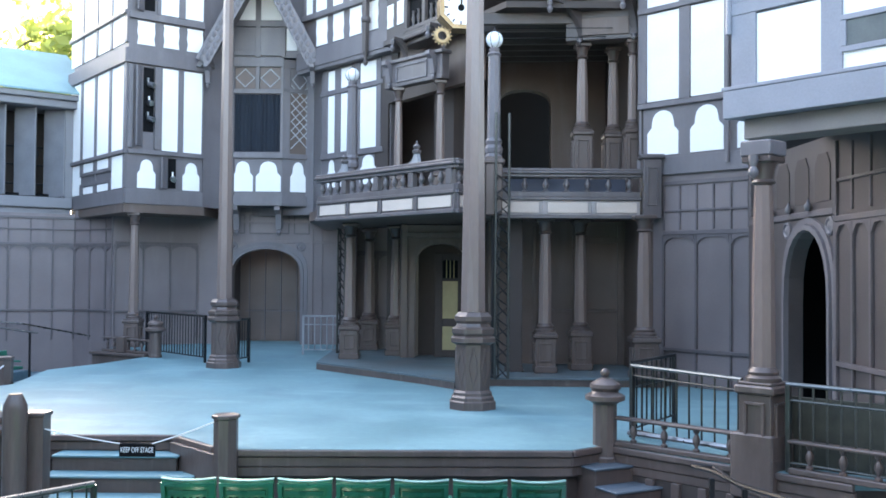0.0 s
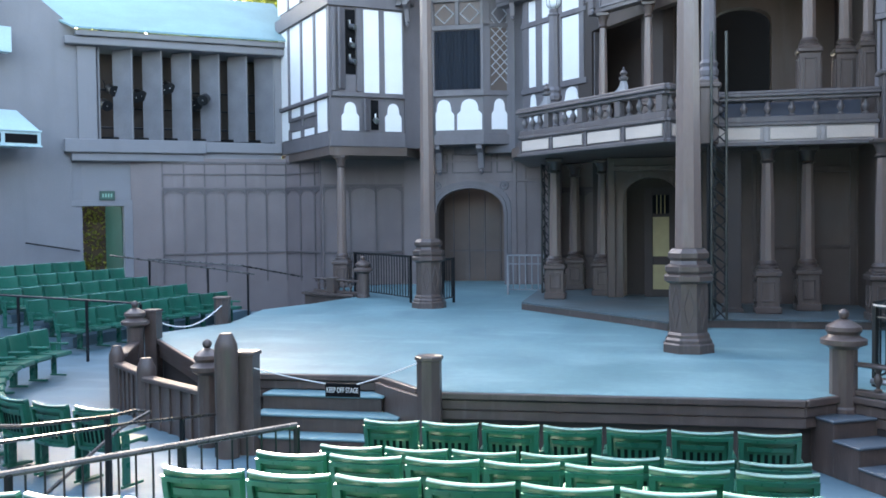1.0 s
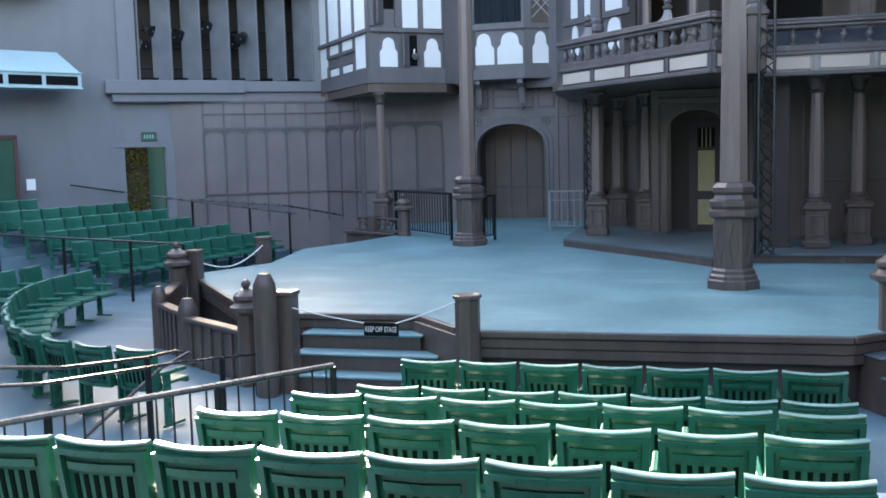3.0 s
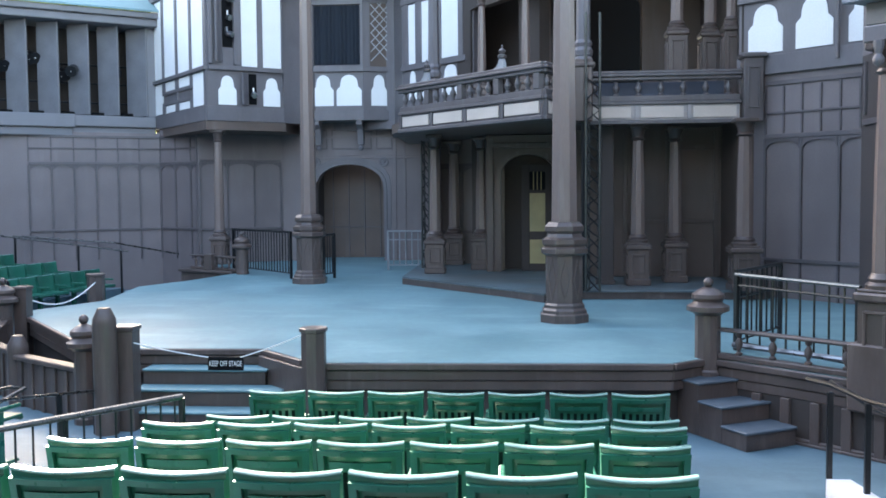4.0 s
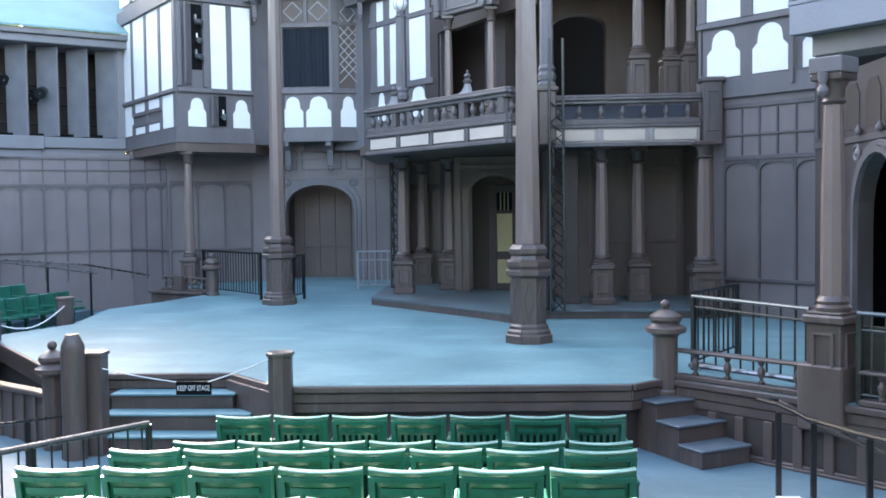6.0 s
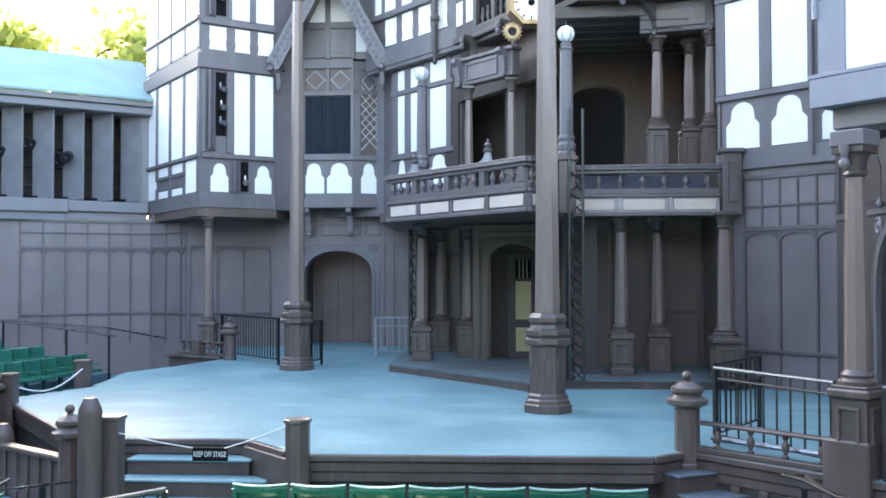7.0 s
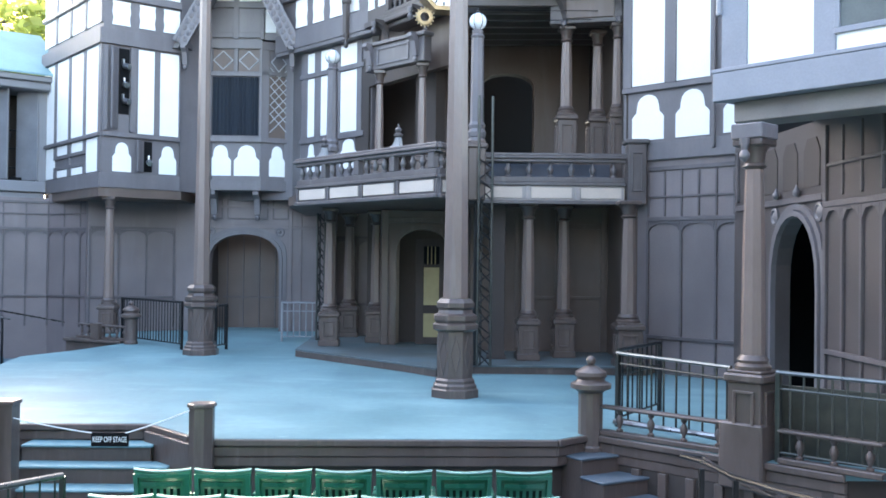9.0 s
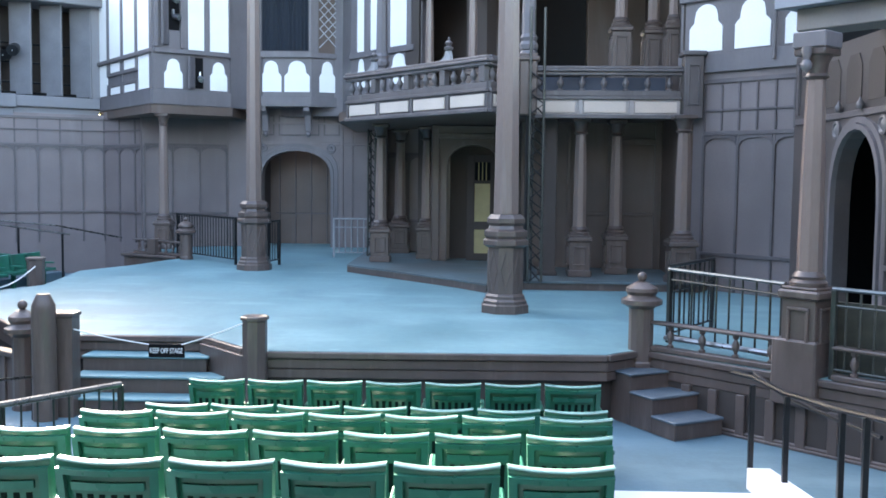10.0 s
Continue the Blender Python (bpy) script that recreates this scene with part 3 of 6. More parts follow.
panes(w3, 4.1, 4.8, [(0.3, 0.62), (0.86, 1.36), (1.66, 2.32)], (0.1, 2.5), shield=True)
strips(w3, [(0, 4.82, 2.6, 4.95), (0, 6.43, 2.6, 6.54)], TIMBER, 0.06, "rail")
w3l = wall("wall_timbered_end", (-3.55, 26.02), (-3.08, 24.5), 3.3, 7.5, TIMBER, "grey timbered wall beside the oriel", 0.2)
w3u = wall("wall_timbered_upper", (-3.6, 24.9), (-1.0, 21.95), 7.5, 10.6, TIMBER, "grey half-timbered upper wall with white panels", 0.2)
panes(w3u, 7.74, 8.42, [(0.55, 1.05), (1.3, 1.75), (2.0, 2.5), (2.7, 3.15)], (0.3, 3.9), waist=True)
panes(w3u, 8.62, 10.4, [(0.1, 0.42), (0.55, 1.05), (1.3, 1.75), (2.0, 2.5), (2.7, 3.15)], (0.0, 3.9))
strips(w3u, [(-0.2, 7.2, 3.95, 7.64), (0, 8.44, 3.9, 8.58)], TIMBER, 0.12, "rail")
part("soffit", Geo().box(-0.2, -0.1, 7.1, 3.95, 0.2, 7.2, 0.01), TIMBER, w3u)
part("pendant_post", Geo().box(2.79, -0.22, 7.2, 2.93, -0.1, 9.2, 0.01).lathe([(0.01, 6.86), (0.05, 6.9), (0.06, 6.96), (0.03, 7.0), (0.03, 7.08), (0.07, 7.14), (0.07, 7.2)], 10, 2.86, -0.16).lathe([(0.1, 7.9), (0.12, 7.94), (0.12, 8.0), (0.09, 8.04)], 10, 2.86, -0.16), DEEP, w3u, smooth=True)
under = wall("wall_side_stage", (-2.3, 26.3), (-2.2, 22.6), 0, 3.9, PANEL, "grey-brown wall beside the balcony stair", 0.2)

# --- right wall: panelled below, half-timbered above ---
RW = ((3.65, 17.62), (5.75, 15.38))
rw = wall("wall_right", *RW, 0, 13.0, PANEL, "grey-brown panelled wall with white half-timbering above", 0.3)
o = 0.51
arcade(rw, o + 0.03, o + 2.05, 3, 0.64, 2.66, 3.62, squares=True)
strips(rw, [(o + 0.03 + k * 2.02 / 6 - 0.02, 2.77, o + 0.03 + k * 2.02 / 6 + 0.02, 3.55) for k in (1, 3, 5)], GROOVESHADE, 0.024)
panes(rw, 4.13, 4.94, [(o - 0.32, o + 0.34), (o + 0.58, o + 1.24), (o + 1.5, o + 2.1)], (0, 3), shield=True)
panes(rw, 5.12, 6.73, [(o - 0.33, o + 0.36), (o + 0.59, o + 1.26), (o + 1.5, o + 2.1)], (0, o + 2.3))
panes(rw, 6.86, 8.6, [(o - 0.33, o + 0.36), (o + 0.59, o + 1.26), (o + 1.5, o + 2.1)], (0, o + 2.3))
strips(rw, [(0, 3.76, 3.07, 4.08), (0, 5.0, 3.07, 5.09), (0, 6.75, 3.07, 6.84)], TIMBER, 0.07, "rail")
part("timber_face", Geo().box(0, -0.004, 4.09, 3.07, 0.0, 12.9, 0.001), TIMBER, rw)
part("downpipe", Geo().tube([(o + 1.36, -0.09, 3.9), (o + 1.36, -0.09, 8)], 0.035), TIMBER, rw)

# --- projecting storey and arch wall at the right ---
FA = ((3.33, 10.72), (4.76, 9.005))
fa = wall("wall_right_upper", *FA, 3.73, 11.5, TIMBERLIT, "blue-grey timbered storey with white panels over a deep beam", 3.2)
FL = dist(*FA)
panes(fa, 4.1, 4.88, [(0.31, 1.08), (1.315, 2.14)], (0.0, FL), stud=TIMBERLIT)
panes(fa, 5.06, 6.6, [(0.31, 1.08), (1.315, 2.14)], (0.0, FL), stud=TIMBERLIT)
panes(fa, 6.75, 8.4, [(0.31, 1.08), (1.315, 2.14)], (0.0, FL), stud=TIMBERLIT)
strips(fa, [(-0.06, 3.73, FL + 0.04, 4.04), (-0.08, 4.045, FL + 0.06, 4.088)], TIMBERLIT, 0.12, "rail")
strips(fa, [(0, 4.9, FL, 5.04)], TIMBERLIT, 0.05, "rail")
part("vent_frame", Geo().box(1.3, -0.05, 4.27, 2.16, -0.018, 4.33, 0.006).box(1.3, -0.05, 4.6, 2.16, -0.018, 4.66, 0.006).box(1.3, -0.05, 4.33, 1.36, -0.018, 4.6, 0.006).box(2.1, -0.05, 4.33, 2.16, -0.018, 4.6, 0.006), TIMBERLIT, fa)
part("vent", Geo().box(1.36, -0.03, 4.33, 2.1, -0.019, 4.6, 0.003), VENT, fa, "dull grey vent pane")
part("beam", Geo().box(0.1, 0.05, 3.5, FL - 0.02, 0.5, 3.726, 0.01), TAN, fa, "pale beam under the overhang")
part("pipe", Geo().tube([(-0.03, -0.05, 4.7), (-0.03, -0.05, 8.0)], 0.035), TIMBERLIT, fa)
wall("wall_right_upper_return", (4.86, 9.25), (7.6, 8.9), 3.72, 11.5, TIMBER, "grey return wall beside the projecting storey", 0.3)
# wall colour taken darker to stand for the shade under the overhang
aw = arch_wall("wall_right_arch", (4.72, 14.6), (4.87, 8.6), -0.05, 3.7, (1.6, 3.0, 2.56, 0.95), DEEP, "grey-brown panelled wall with pointed archway, darkened for overhang shade", 0.2)
arch_trim(aw, (1.6, 3.0, 2.56, 0.95), 0, 0.07, 0.07)
arch_trim(aw, (1.52, 3.08, 2.64, 0.97), 0, 0.08, 0.035)
for u in (1.62, 3.0):
    sp = part("spandrel", Geo().lathe([(0.12, 0.0), (0.12, 0.035), (0.09, 0.045), (0.07, 0.025), (0.03, 0.045), (0.005, 0.05)], 14), TIMBER, aw, smooth=True)
    sp.matrix_basis = pose(u, 0, 2.58, 90, 0, 0)
for k in range(3):
    u = 1.2 + k * 0.66
    # dark plates laid on the wall for the shade of recessed openings
    part("recess", Geo().prism([(u, 2.9), (u + 0.46, 2.9), (u + 0.46, 3.35), (u + 0.36, 3.5), (u + 0.1, 3.5), (u, 3.35)], -0.012, 0.0), DARKWALL, aw, "dark plate over the arch, painted as recess shade")
    part("knob", Geo().lathe([(0.03, 2.8), (0.05, 2.83), (0.05, 2.87), (0.02, 2.91), (0.01, 2.95)], 10, u - 0.1, -0.06), TIMBER, aw, smooth=True)
strips(aw, [(3.1 + k * 0.4667, 2.75, 3.14 + k * 0.4667, 3.55) for k in range(1, 6)] + [(3.1, 3.1, 5.9, 3.14)], GROOVESHADE, 0.024)
arcade(aw, 3.16, 5.9, 6, 0.92, 2.6, 3.5)
strips(aw, [(0.1, 2.72, 3.1, 2.8), (3.12, 0, 3.2, 3.6), (0.15, 2.86, 0.21, 3.6), (0.75, 2.86, 0.81, 3.6)], GROOVESHADE, 0.035)
# the archway room's darkness is painted black on added walls and ceiling
wall("wall_arch_room", (6.6, 14.6), (6.5, 8.6), -0.05, 3.7, BLACK, "wall behind the archway, black painted for the unlit room", 0.2)
setting("ceiling_arch_room", Geo().slab([(4.9, 8.6), (6.6, 8.6), (6.6, 14.7), (4.9, 14.7)], 3.45, 3.6), BLACK, "ceiling behind the archway, added in black to keep light out", "ceiling")
wall("wall_arch_end", (4.95, 14.62), (6.4, 14.62), -0.05, 7.5, BLACK, "wall closing the archway room, black painted for its shade", 0.2)
wall("wall_arch_side", (5.3, 8.45), (6.5, 8.45), -0.05, 3.7, BLACK, "added end wall behind the archway, black painted for the unlit room", 0.12)
wall("wall_right_back", (5.75, 15.38), (4.75, 14.7), 0, 8, PANEL, "grey-brown return of the panelled wall", 0.2)

# --- left: grey building with louvred lighting gallery ---
LB = ((-14.62, 23.48), (-10.35, 26.7))
lb = thing("gallery_building", along(*LB), "grey stucco side building with a louvred lighting gallery", "building", kind="structure")
LL = dist(*LB)
part("ledge", Geo().box(-0.42, -0.36, 3.62, 3.2, 0.3, 3.97, 0.02).box(-0.25, -0.26, 3.4, 3.15, 0.3, 3.615, 0.02), STUCCO, lb, "grey rendered ledge")
part("ledge_band", Geo().box(3.15, -0.3, 3.66, LL, 0.3, 3.95, 0.02).box(3.1, -0.2, 3.44, LL, 0.3, 3.655, 0.02), STUCCO, lb, "slimmer grey band of the ledge")
part("gallery_end", Geo().box(-0.05, -0.1, 3.97, 0.42, 0.35, 6.4, 0.01), STUCCO, lb)
# the gallery's unlit inside is painted on: dark back, black floor
part("gallery_back", Geo().box(0, 1.2, 3.9, LL, 1.3, 6.8, 0.01), DARKWALL, lb, "gallery back, dark painted for the unlit inside")
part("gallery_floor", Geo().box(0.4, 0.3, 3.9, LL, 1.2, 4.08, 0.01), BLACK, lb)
part("eave", Geo().box(-0.36, -0.3, 6.42, LL + 0.3, 1.3, 6.62, 0.02).box(-0.1, -0.4, 6.63, LL + 0.3, 1.3, 6.78, 0.02), STUCCO, lb, "grey eave board")
part("roof", Geo().add([(-0.15, -0.47, 6.785), (LL + 0.6, -0.47, 6.785), (LL + 0.6, 2.6, 8.45), (-2.6, 2.6, 8.45), (-0.15, -0.47, 6.84), (LL + 0.6, -0.47, 6.84), (LL + 0.6, 2.6, 8.5), (-2.6, 2.6, 8.5)], [(0, 1, 2, 3), (4, 5, 6, 7), (0, 1, 5, 4), (2, 3, 7, 6), (1, 2, 6, 5), (0, 3, 7, 4)]), METALROOF, lb, "pale green metal roof")
part("gallery_far_end", Geo().box(LL - 0.12, 0.0, 3.9, LL + 0.1, 1.35, 6.7, 0.01), STUCCO, lb)
# hidden wall behind the bay, added to hold sun off the front chairs
wall("wall_bay_return", (-11.2, 29.7), (-10.3, 26.8), 3.62, 10.6, TIMBER, "unseen grey timbered wall behind the bay, added to block sun", 0.2)
wall("wall_facade_back", (-8.3, 27.4), (-0.5, 24.6), 3.5, 11.0, TIMBER, "dark grey timbered wall behind the gables", 0.2)
LOUVRE = mesh("louvre", Geo().box(-0.018, 0.03, 4.0, 0.018, 0.62, 6.41, 0.004), LOUVRED)
LOUVRE_EDGE = mesh("louvre_edge", Geo().box(-0.03, 0.0, 4.0, 0.03, 0.028, 6.41, 0.004), STUCCO)
for i in range(7):
    lv = pose(1.34 + (i - 1) * 0.775 if i else 0.5, 0.0, 0, 0, 0, 46)
    piece("louvre", LOUVRE, lb, lv)
    piece("louvre_edge", LOUVRE_EDGE, lb, lv)
part("gallery_rail", Geo().tube([(0.4, 0.6, 4.35), (LL, 0.6, 4.35)], 0.03).tube([(0.4, 0.8, 5.4), (LL, 0.8, 5.4)], 0.03).tube([(0.4, 0.8, 4.9), (LL, 0.8, 4.9)], 0.025), IRON, lb)
# its wall with the exit door
lw = arch_wall("wall_exit", (-15.0, 23.2), (-10.4, 26.66), GROUND, 3.6, (0.36, 1.52, 2.22, 0.02), STUCCO, "grey stucco wall with an open exit doorway", 0.3)
strips(lw, [(1.52, GROUND, 1.74, 2.3), (0.2, 2.22, 1.74, 2.38), (0.2, 2.38, 0.26, 3.4)], STUCCO, 0.05, "door_frame")
arcade_left = wall("wall_arcade", (-13.62, 24.205), (-10.0, 26.3), GROUND, 3.5, PANEL, "grey-brown panelled arcade wall beside the house", 0.12)
arcade(arcade_left, 0.82, 4.16, 6, 0.9, 2.62, 3.4, squares=True)
arcade_mid = wall("wall_arcade_mid", (-10.02, 26.28), (-8.4, 25.4), GROUND, 3.6, PANEL, "grey-brown panelled arcade wall under the bay", 0.12)
arcade(arcade_mid, 0.02, 1.8, 3, 0.9, 2.62, 3.4, squares=True)
wl, top_line = [(-14.62, 23.48), (-15.15, 22.93), (-17.0, 21.0), (-20.5, 14.0)], [6.8, 7.4, 9.6, 10.5]
lg = Geo()
for (xa, ya), (xb, yb), za, zb in zip(wl, wl[1:], top_line, top_line[1:]):
    lg.add([(xa, ya, GROUND), (xb, yb, GROUND), (xb, yb, zb), (xa, ya, za), (xa - 0.28, ya + 0.3, GROUND), (xb - 0.28, yb + 0.3, GROUND), (xb - 0.28, yb + 0.3, zb), (xa - 0.28, ya + 0.3, za)],
           [(0, 1, 2, 3), (4, 5, 6, 7), (3, 2, 6, 7), (0, 3, 7, 4), (1, 2, 6, 5)])
setting("wall_left", lg, STUCCO, "tall grey stucco wall along the side of the house", "wall")

# ---- columns ----
def octo(x, y, z, top, label, r0, r1, capital=False):
    """The tall eight-sided stage pillar on its moulded pedestal."""
    t = thing("stage_pillar", pose(x, y, z), label, "pillar", "stage pillars")
    k = math.pi / 8
    part("plinth", Geo().lathe([(0.36, 0), (0.36, 0.11), (0.33, 0.13), (0.33, 0.17), (0.30, 0.2), (0.30, 0.24), (0.27, 0.27)], 8, turn=k), POSTWOOD, t)
    part("pedestal", Geo().lathe([(0.265, 0.272), (0.265, 0.93)], 8, turn=k), POSTWOOD, t)
    part("collar", Geo().lathe([(0.28, 0.934), (0.345, 0.97), (0.345, 1.03), (0.30, 1.06), (0.33, 1.1), (0.33, 1.16), (0.27, 1.19), (0.25, 1.24), (0.29, 1.28), (0.29, 1.34), (0.23, 1.4)], 8, turn=k), POSTWOOD, t)
    part("shaft", Geo().lathe([(r0, 1.404), (r0 * 0.99, 1.5), (r1, top)], 8, turn=k), SHAFT, t)
    if capital:
        part("capital", Geo().lathe([(r1, top - 0.02), (r1 * 1.5, top + 0.05), (r1 * 1.2, top + 0.1), (r1 * 1.7, top + 0.2), (r1 * 1.7, top + 0.28), (r1 * 1.1, top + 0.32), (r1, top + 2.5)], 8, turn=k), POSTWOOD, t)
    for i in range(8):
        a = i * math.pi / 4
        loz = Geo()
        pts = [(0, 0.32), (0.07, 0.6), (0, 0.88), (-0.07, 0.6)]
        for j in range(4):
            p, q = pts[j], pts[(j + 1) % 4]
            loz.tube([(p[0], -0.247, p[1]), (q[0], -0.247, q[1])], 0.011, 5)
        ob = part("lozenge", loz, POSTWOOD, t)
        ob.matrix_basis = pose(0, 0, 0, 0, 0, math.degrees(a))
    return t


octo(0.49, 13.98, 0, 8.6, "tall brown eight-sided stage pillar on a moulded pedestal", 0.19, 0.1)
octo(-4.44, 19.75, 0, 7.62, "tall brown eight-sided stage pillar beside the black railing", 0.165, 0.105, True)


def column(x, y, z, h, label, ped=0.75, r=0.13, group="gallery columns", turn=0.0):
    """An eight-sided column on a square panelled pedestal."""
    t = thing("column", pose(x, y, z, 0, 0, turn), label, "column", group)
    w = r * 1.75
    if ped:
        part("pedestal", Geo().box(-w, -w, 0, w, w, 0.12, 0.015).box(-w * 0.86, -w * 0.86, 0.1, w * 0.86, w * 0.86, ped - 0.12).box(-w * 1.05, -w * 1.05, ped - 0.12, w * 1.05, w * 1.05, ped - 0.03, 0.02).box(-w * 0.9, -w * 0.9, ped - 0.03, w * 0.9, w * 0.9, ped, 0.01), POSTWOOD, t)
        for k in range(4):
            fr = Geo()
            a, b, c = w * 0.55, 0.2, ped - 0.2
            for x0, z0, x1, z1 in ((-a, b, a, b + 0.03), (-a, c - 0.03, a, c), (-a, b + 0.03, -a + 0.03, c - 0.03), (a - 0.03, b + 0.03, a, c - 0.03)):
                fr.box(x0, -w * 0.86 - 0.028, z0, x1, -w * 0.86 + 0.004, z1, 0.006)
            f = part("panel_frame", fr, POSTWOOD, t)
            f.matrix_basis = pose(0, 0, 0, 0, 0, 90 * k)
    part("base", Geo().lathe([(r * 1.5, ped), (r * 1.55, ped + 0.04), (r * 1.25, ped + 0.07), (r * 1.35, ped + 0.1), (r * 1.05, ped + 0.15)], 16), POSTWOOD, t, smooth=True)
    part("shaft", Geo().lathe([(r * 1.02, ped + 0.15), (r * 0.95, ped + 0.5 * (h - ped)), (r * 0.76, h - 0.3)], 8, turn=math.pi / 8), SHAFT, t)
    part("capital", Geo().lathe([(r * 0.74, h - 0.3), (r * 1.05, h - 0.27), (r * 0.82, h - 0.24), (r * 0.95, h - 0.14), (r * 1.25, h - 0.07)], 16).box(-r * 1.36, -r * 1.36, h - 0.07, r * 1.36, r * 1.36, h, 0.012), POSTWOOD, t, smooth=True)
    return t


column(-1.91, 20.3, 0.155, 2.85, "brown column on a panelled pedestal under the balcony", 0.72, 0.122)
column(-1.69, 22.7, 0.155, 2.85, "brown column on a panelled pedestal in shade under the balcony", 0.72)
column(-0.99, 21.25, 0.155, 2.85, "brown column on a panelled pedestal in shade under the balcony", 0.72)
column(1.94, 17.75, 0.155, 2.85, "brown column on a panelled pedestal under the balcony", 0.75, 0.122)
column(2.67, 18.3, 0.155, 2.85, "brown column on a panelled pedestal in shade under the balcony", 0.75, 0.122)
column(3.57, 16.75, 0.155, 2.85, "brown column on a panelled pedestal at the balcony's end", 0.75, 0.14)
column(-7.58, 23.75, 0.1, 3.3, "slim brown column under the corner of the bay", 0.7, 0.12)
column(3.34, 9.72, 0.0, 3.19, "stout brown column on a tall panelled pedestal in the railing", 0.88, 0.118, "gallery columns", 43)

entab = thing("entablature", pose(3.34, 9.72, 3.19, 0, 0, 43), "grey-brown block between column and upper storey", "block")
part("block", Geo().box(-0.17, -0.17, 0.0, 0.17, 0.17, 0.155, 0.012), TIMBER, entab)
part("pendant", Geo().lathe([(0.01, -0.24), (0.05, -0.2), (0.055, -0.16), (0.03, -0.12), (0.05, -0.05), (0.05, 0.0)], 10, -0.2, 0.0), TIMBER, entab, smooth=True)

# ---- chairs ----
def seat_back():
    """The curved backrest, thick, with a rounded lip at the top."""
    g = Geo()
    n, W, H = 14, 0.236, 0.40
    prof = [(-0.025, 0.36), (-0.025, H + 0.36), (-0.012, H + 0.385), (0.012, H + 0.385), (0.022, H + 0.36), (0.02, 0.36)]
    vs = []
    for i in range(n + 1):
        u = -1 + 2 * i / n
        for d, z in prof:
            lean = -0.16 * (z - 0.36)
            vs.append((u * W * (1 + 0.05 * (z - 0.36) / H), -0.036 * (1 - u * u) + d + lean, z + 0.012 * u * u))
    k = len(prof)
    fs = [(i * k + j, i * k + (j + 1) % k, (i + 1) * k + (j + 1) % k, (i + 1) * k + j) for i in range(n) for j in range(k)]
    fs += [tuple(range(k)), tuple(n * k + j for j in range(k))[::-1]]
    return g.add(vs, fs)


def curved_bar(u0, u1, z0, z1, off, thick=0.014, n=8):
    """A rib that follows the back of the backrest."""
    vs = []
    for i in range(n + 1):
        u = u0 + (u1 - u0) * i / n
        for d, z in ((-thick, z0), (-thick, z1), (0.004, z1), (0.004, z0)):
            vs.append((u * 0.236 * (1 + 0.05 * (z - 0.36) / 0.4), -0.036 * (1 - u * u) - 0.025 + d + off - 0.16 * (z - 0.36), z))
    fs = [(i * 4 + j, i * 4 + (j + 1) % 4, i * 4 + 4 + (j + 1) % 4, i * 4 + 4 + j) for i in range(n) for j in range(4)]
    return vs, fs + [(0, 1, 2, 3), tuple(n * 4 + j for j in (3, 2, 1, 0))]


def chair(m):
    t = thing("theatre_chair", m, "green moulded plastic theatre chair with curved ribbed back", "chair", "theatre chairs")
    part("backrest", seat_back(), GREEN, t, smooth=True)
    rim = Geo()
    for a in ((-1, 1, 0.722, 0.752), (-1, 1, 0.365, 0.40)):
        rim.add(*curved_bar(*a, 0, 0.034))
    for a in ((-1, -0.84, 0.40, 0.722), (0.84, 1, 0.40, 0.722)):
        rim.add(*curved_bar(*a, 0, 0.034, n=2))
    part("rim", rim, GREEN, t, "raised green rim", True)
    # rolled top edge, its pale colour holding sky sheen as well as fading
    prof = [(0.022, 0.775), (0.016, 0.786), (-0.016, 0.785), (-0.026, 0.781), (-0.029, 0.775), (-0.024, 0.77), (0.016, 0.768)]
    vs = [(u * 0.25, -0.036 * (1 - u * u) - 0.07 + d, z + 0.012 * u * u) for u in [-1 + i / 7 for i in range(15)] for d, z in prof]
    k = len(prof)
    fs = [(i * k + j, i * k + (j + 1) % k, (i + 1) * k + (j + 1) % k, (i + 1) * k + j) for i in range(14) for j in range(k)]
    part("lip", Geo().add(vs, fs + [tuple(range(k))[::-1], tuple(14 * k + j for j in range(k))]), LIP, t, "faded rolled top edge, sky sheen painted pale")
    part("rib", Geo().add(*curved_bar(-0.72, 0.72, 0.645, 0.685, 0, 0.02)), GREEN, t)
    # thin bars coloured as the shade inside the slots
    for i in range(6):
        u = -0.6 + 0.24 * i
        part("slot", Geo().add(*curved_bar(u - 0.055, u + 0.055, 0.44, 0.62, 0, 0.006, 1)), SLOTSHADE, t, "shade-dark painted slot")
    st = Geo().box(-0.22, 0.0, 0.40, 0.22, 0.42, 0.435, 0.012).box(-0.22, 0.38, 0.37, 0.22, 0.43, 0.42, 0.015)
    part("seat", st, GREEN, t)
    for s in (-1, 1):
        part("arm", Geo().box(s * 0.262 - 0.016, -0.03, 0.52, s * 0.262 + 0.016, 0.33, 0.56, 0.01).box(s * 0.262 - 0.014, 0.0, 0.03, s * 0.262 + 0.014, 0.1, 0.52, 0.008).box(s * 0.262 - 0.014, -0.02, 0, s * 0.262 + 0.014, 0.28, 0.03, 0.006), GREEN, t)
    return t


first = None
PITCH = 0.534
for y, z, n, x1 in ((8.75, -0.72, 7, 1.2), (7.78, -0.72, 7, 1.13), (6.76, -0.53, 7, 1.02), (5.72, -0.38, 7, 0.87), (4.62, -0.23, 9, 0.72)):
    for i in range(n):
        m = pose(x1 - (i + 0.5) * PITCH, y, z, 0, 0, random.uniform(-1.2, 1.2))
        if first is None:
            first = chair(m)
        else:
            copy_thing(first, m)

# ---- balcony ----
BL = ((-2.42, 18.95), (0.24, 15.85))
BM = ((0.24, 15.85), (0.95, 17.35))
BR = ((0.95, 17.35), (3.6, 17.3))
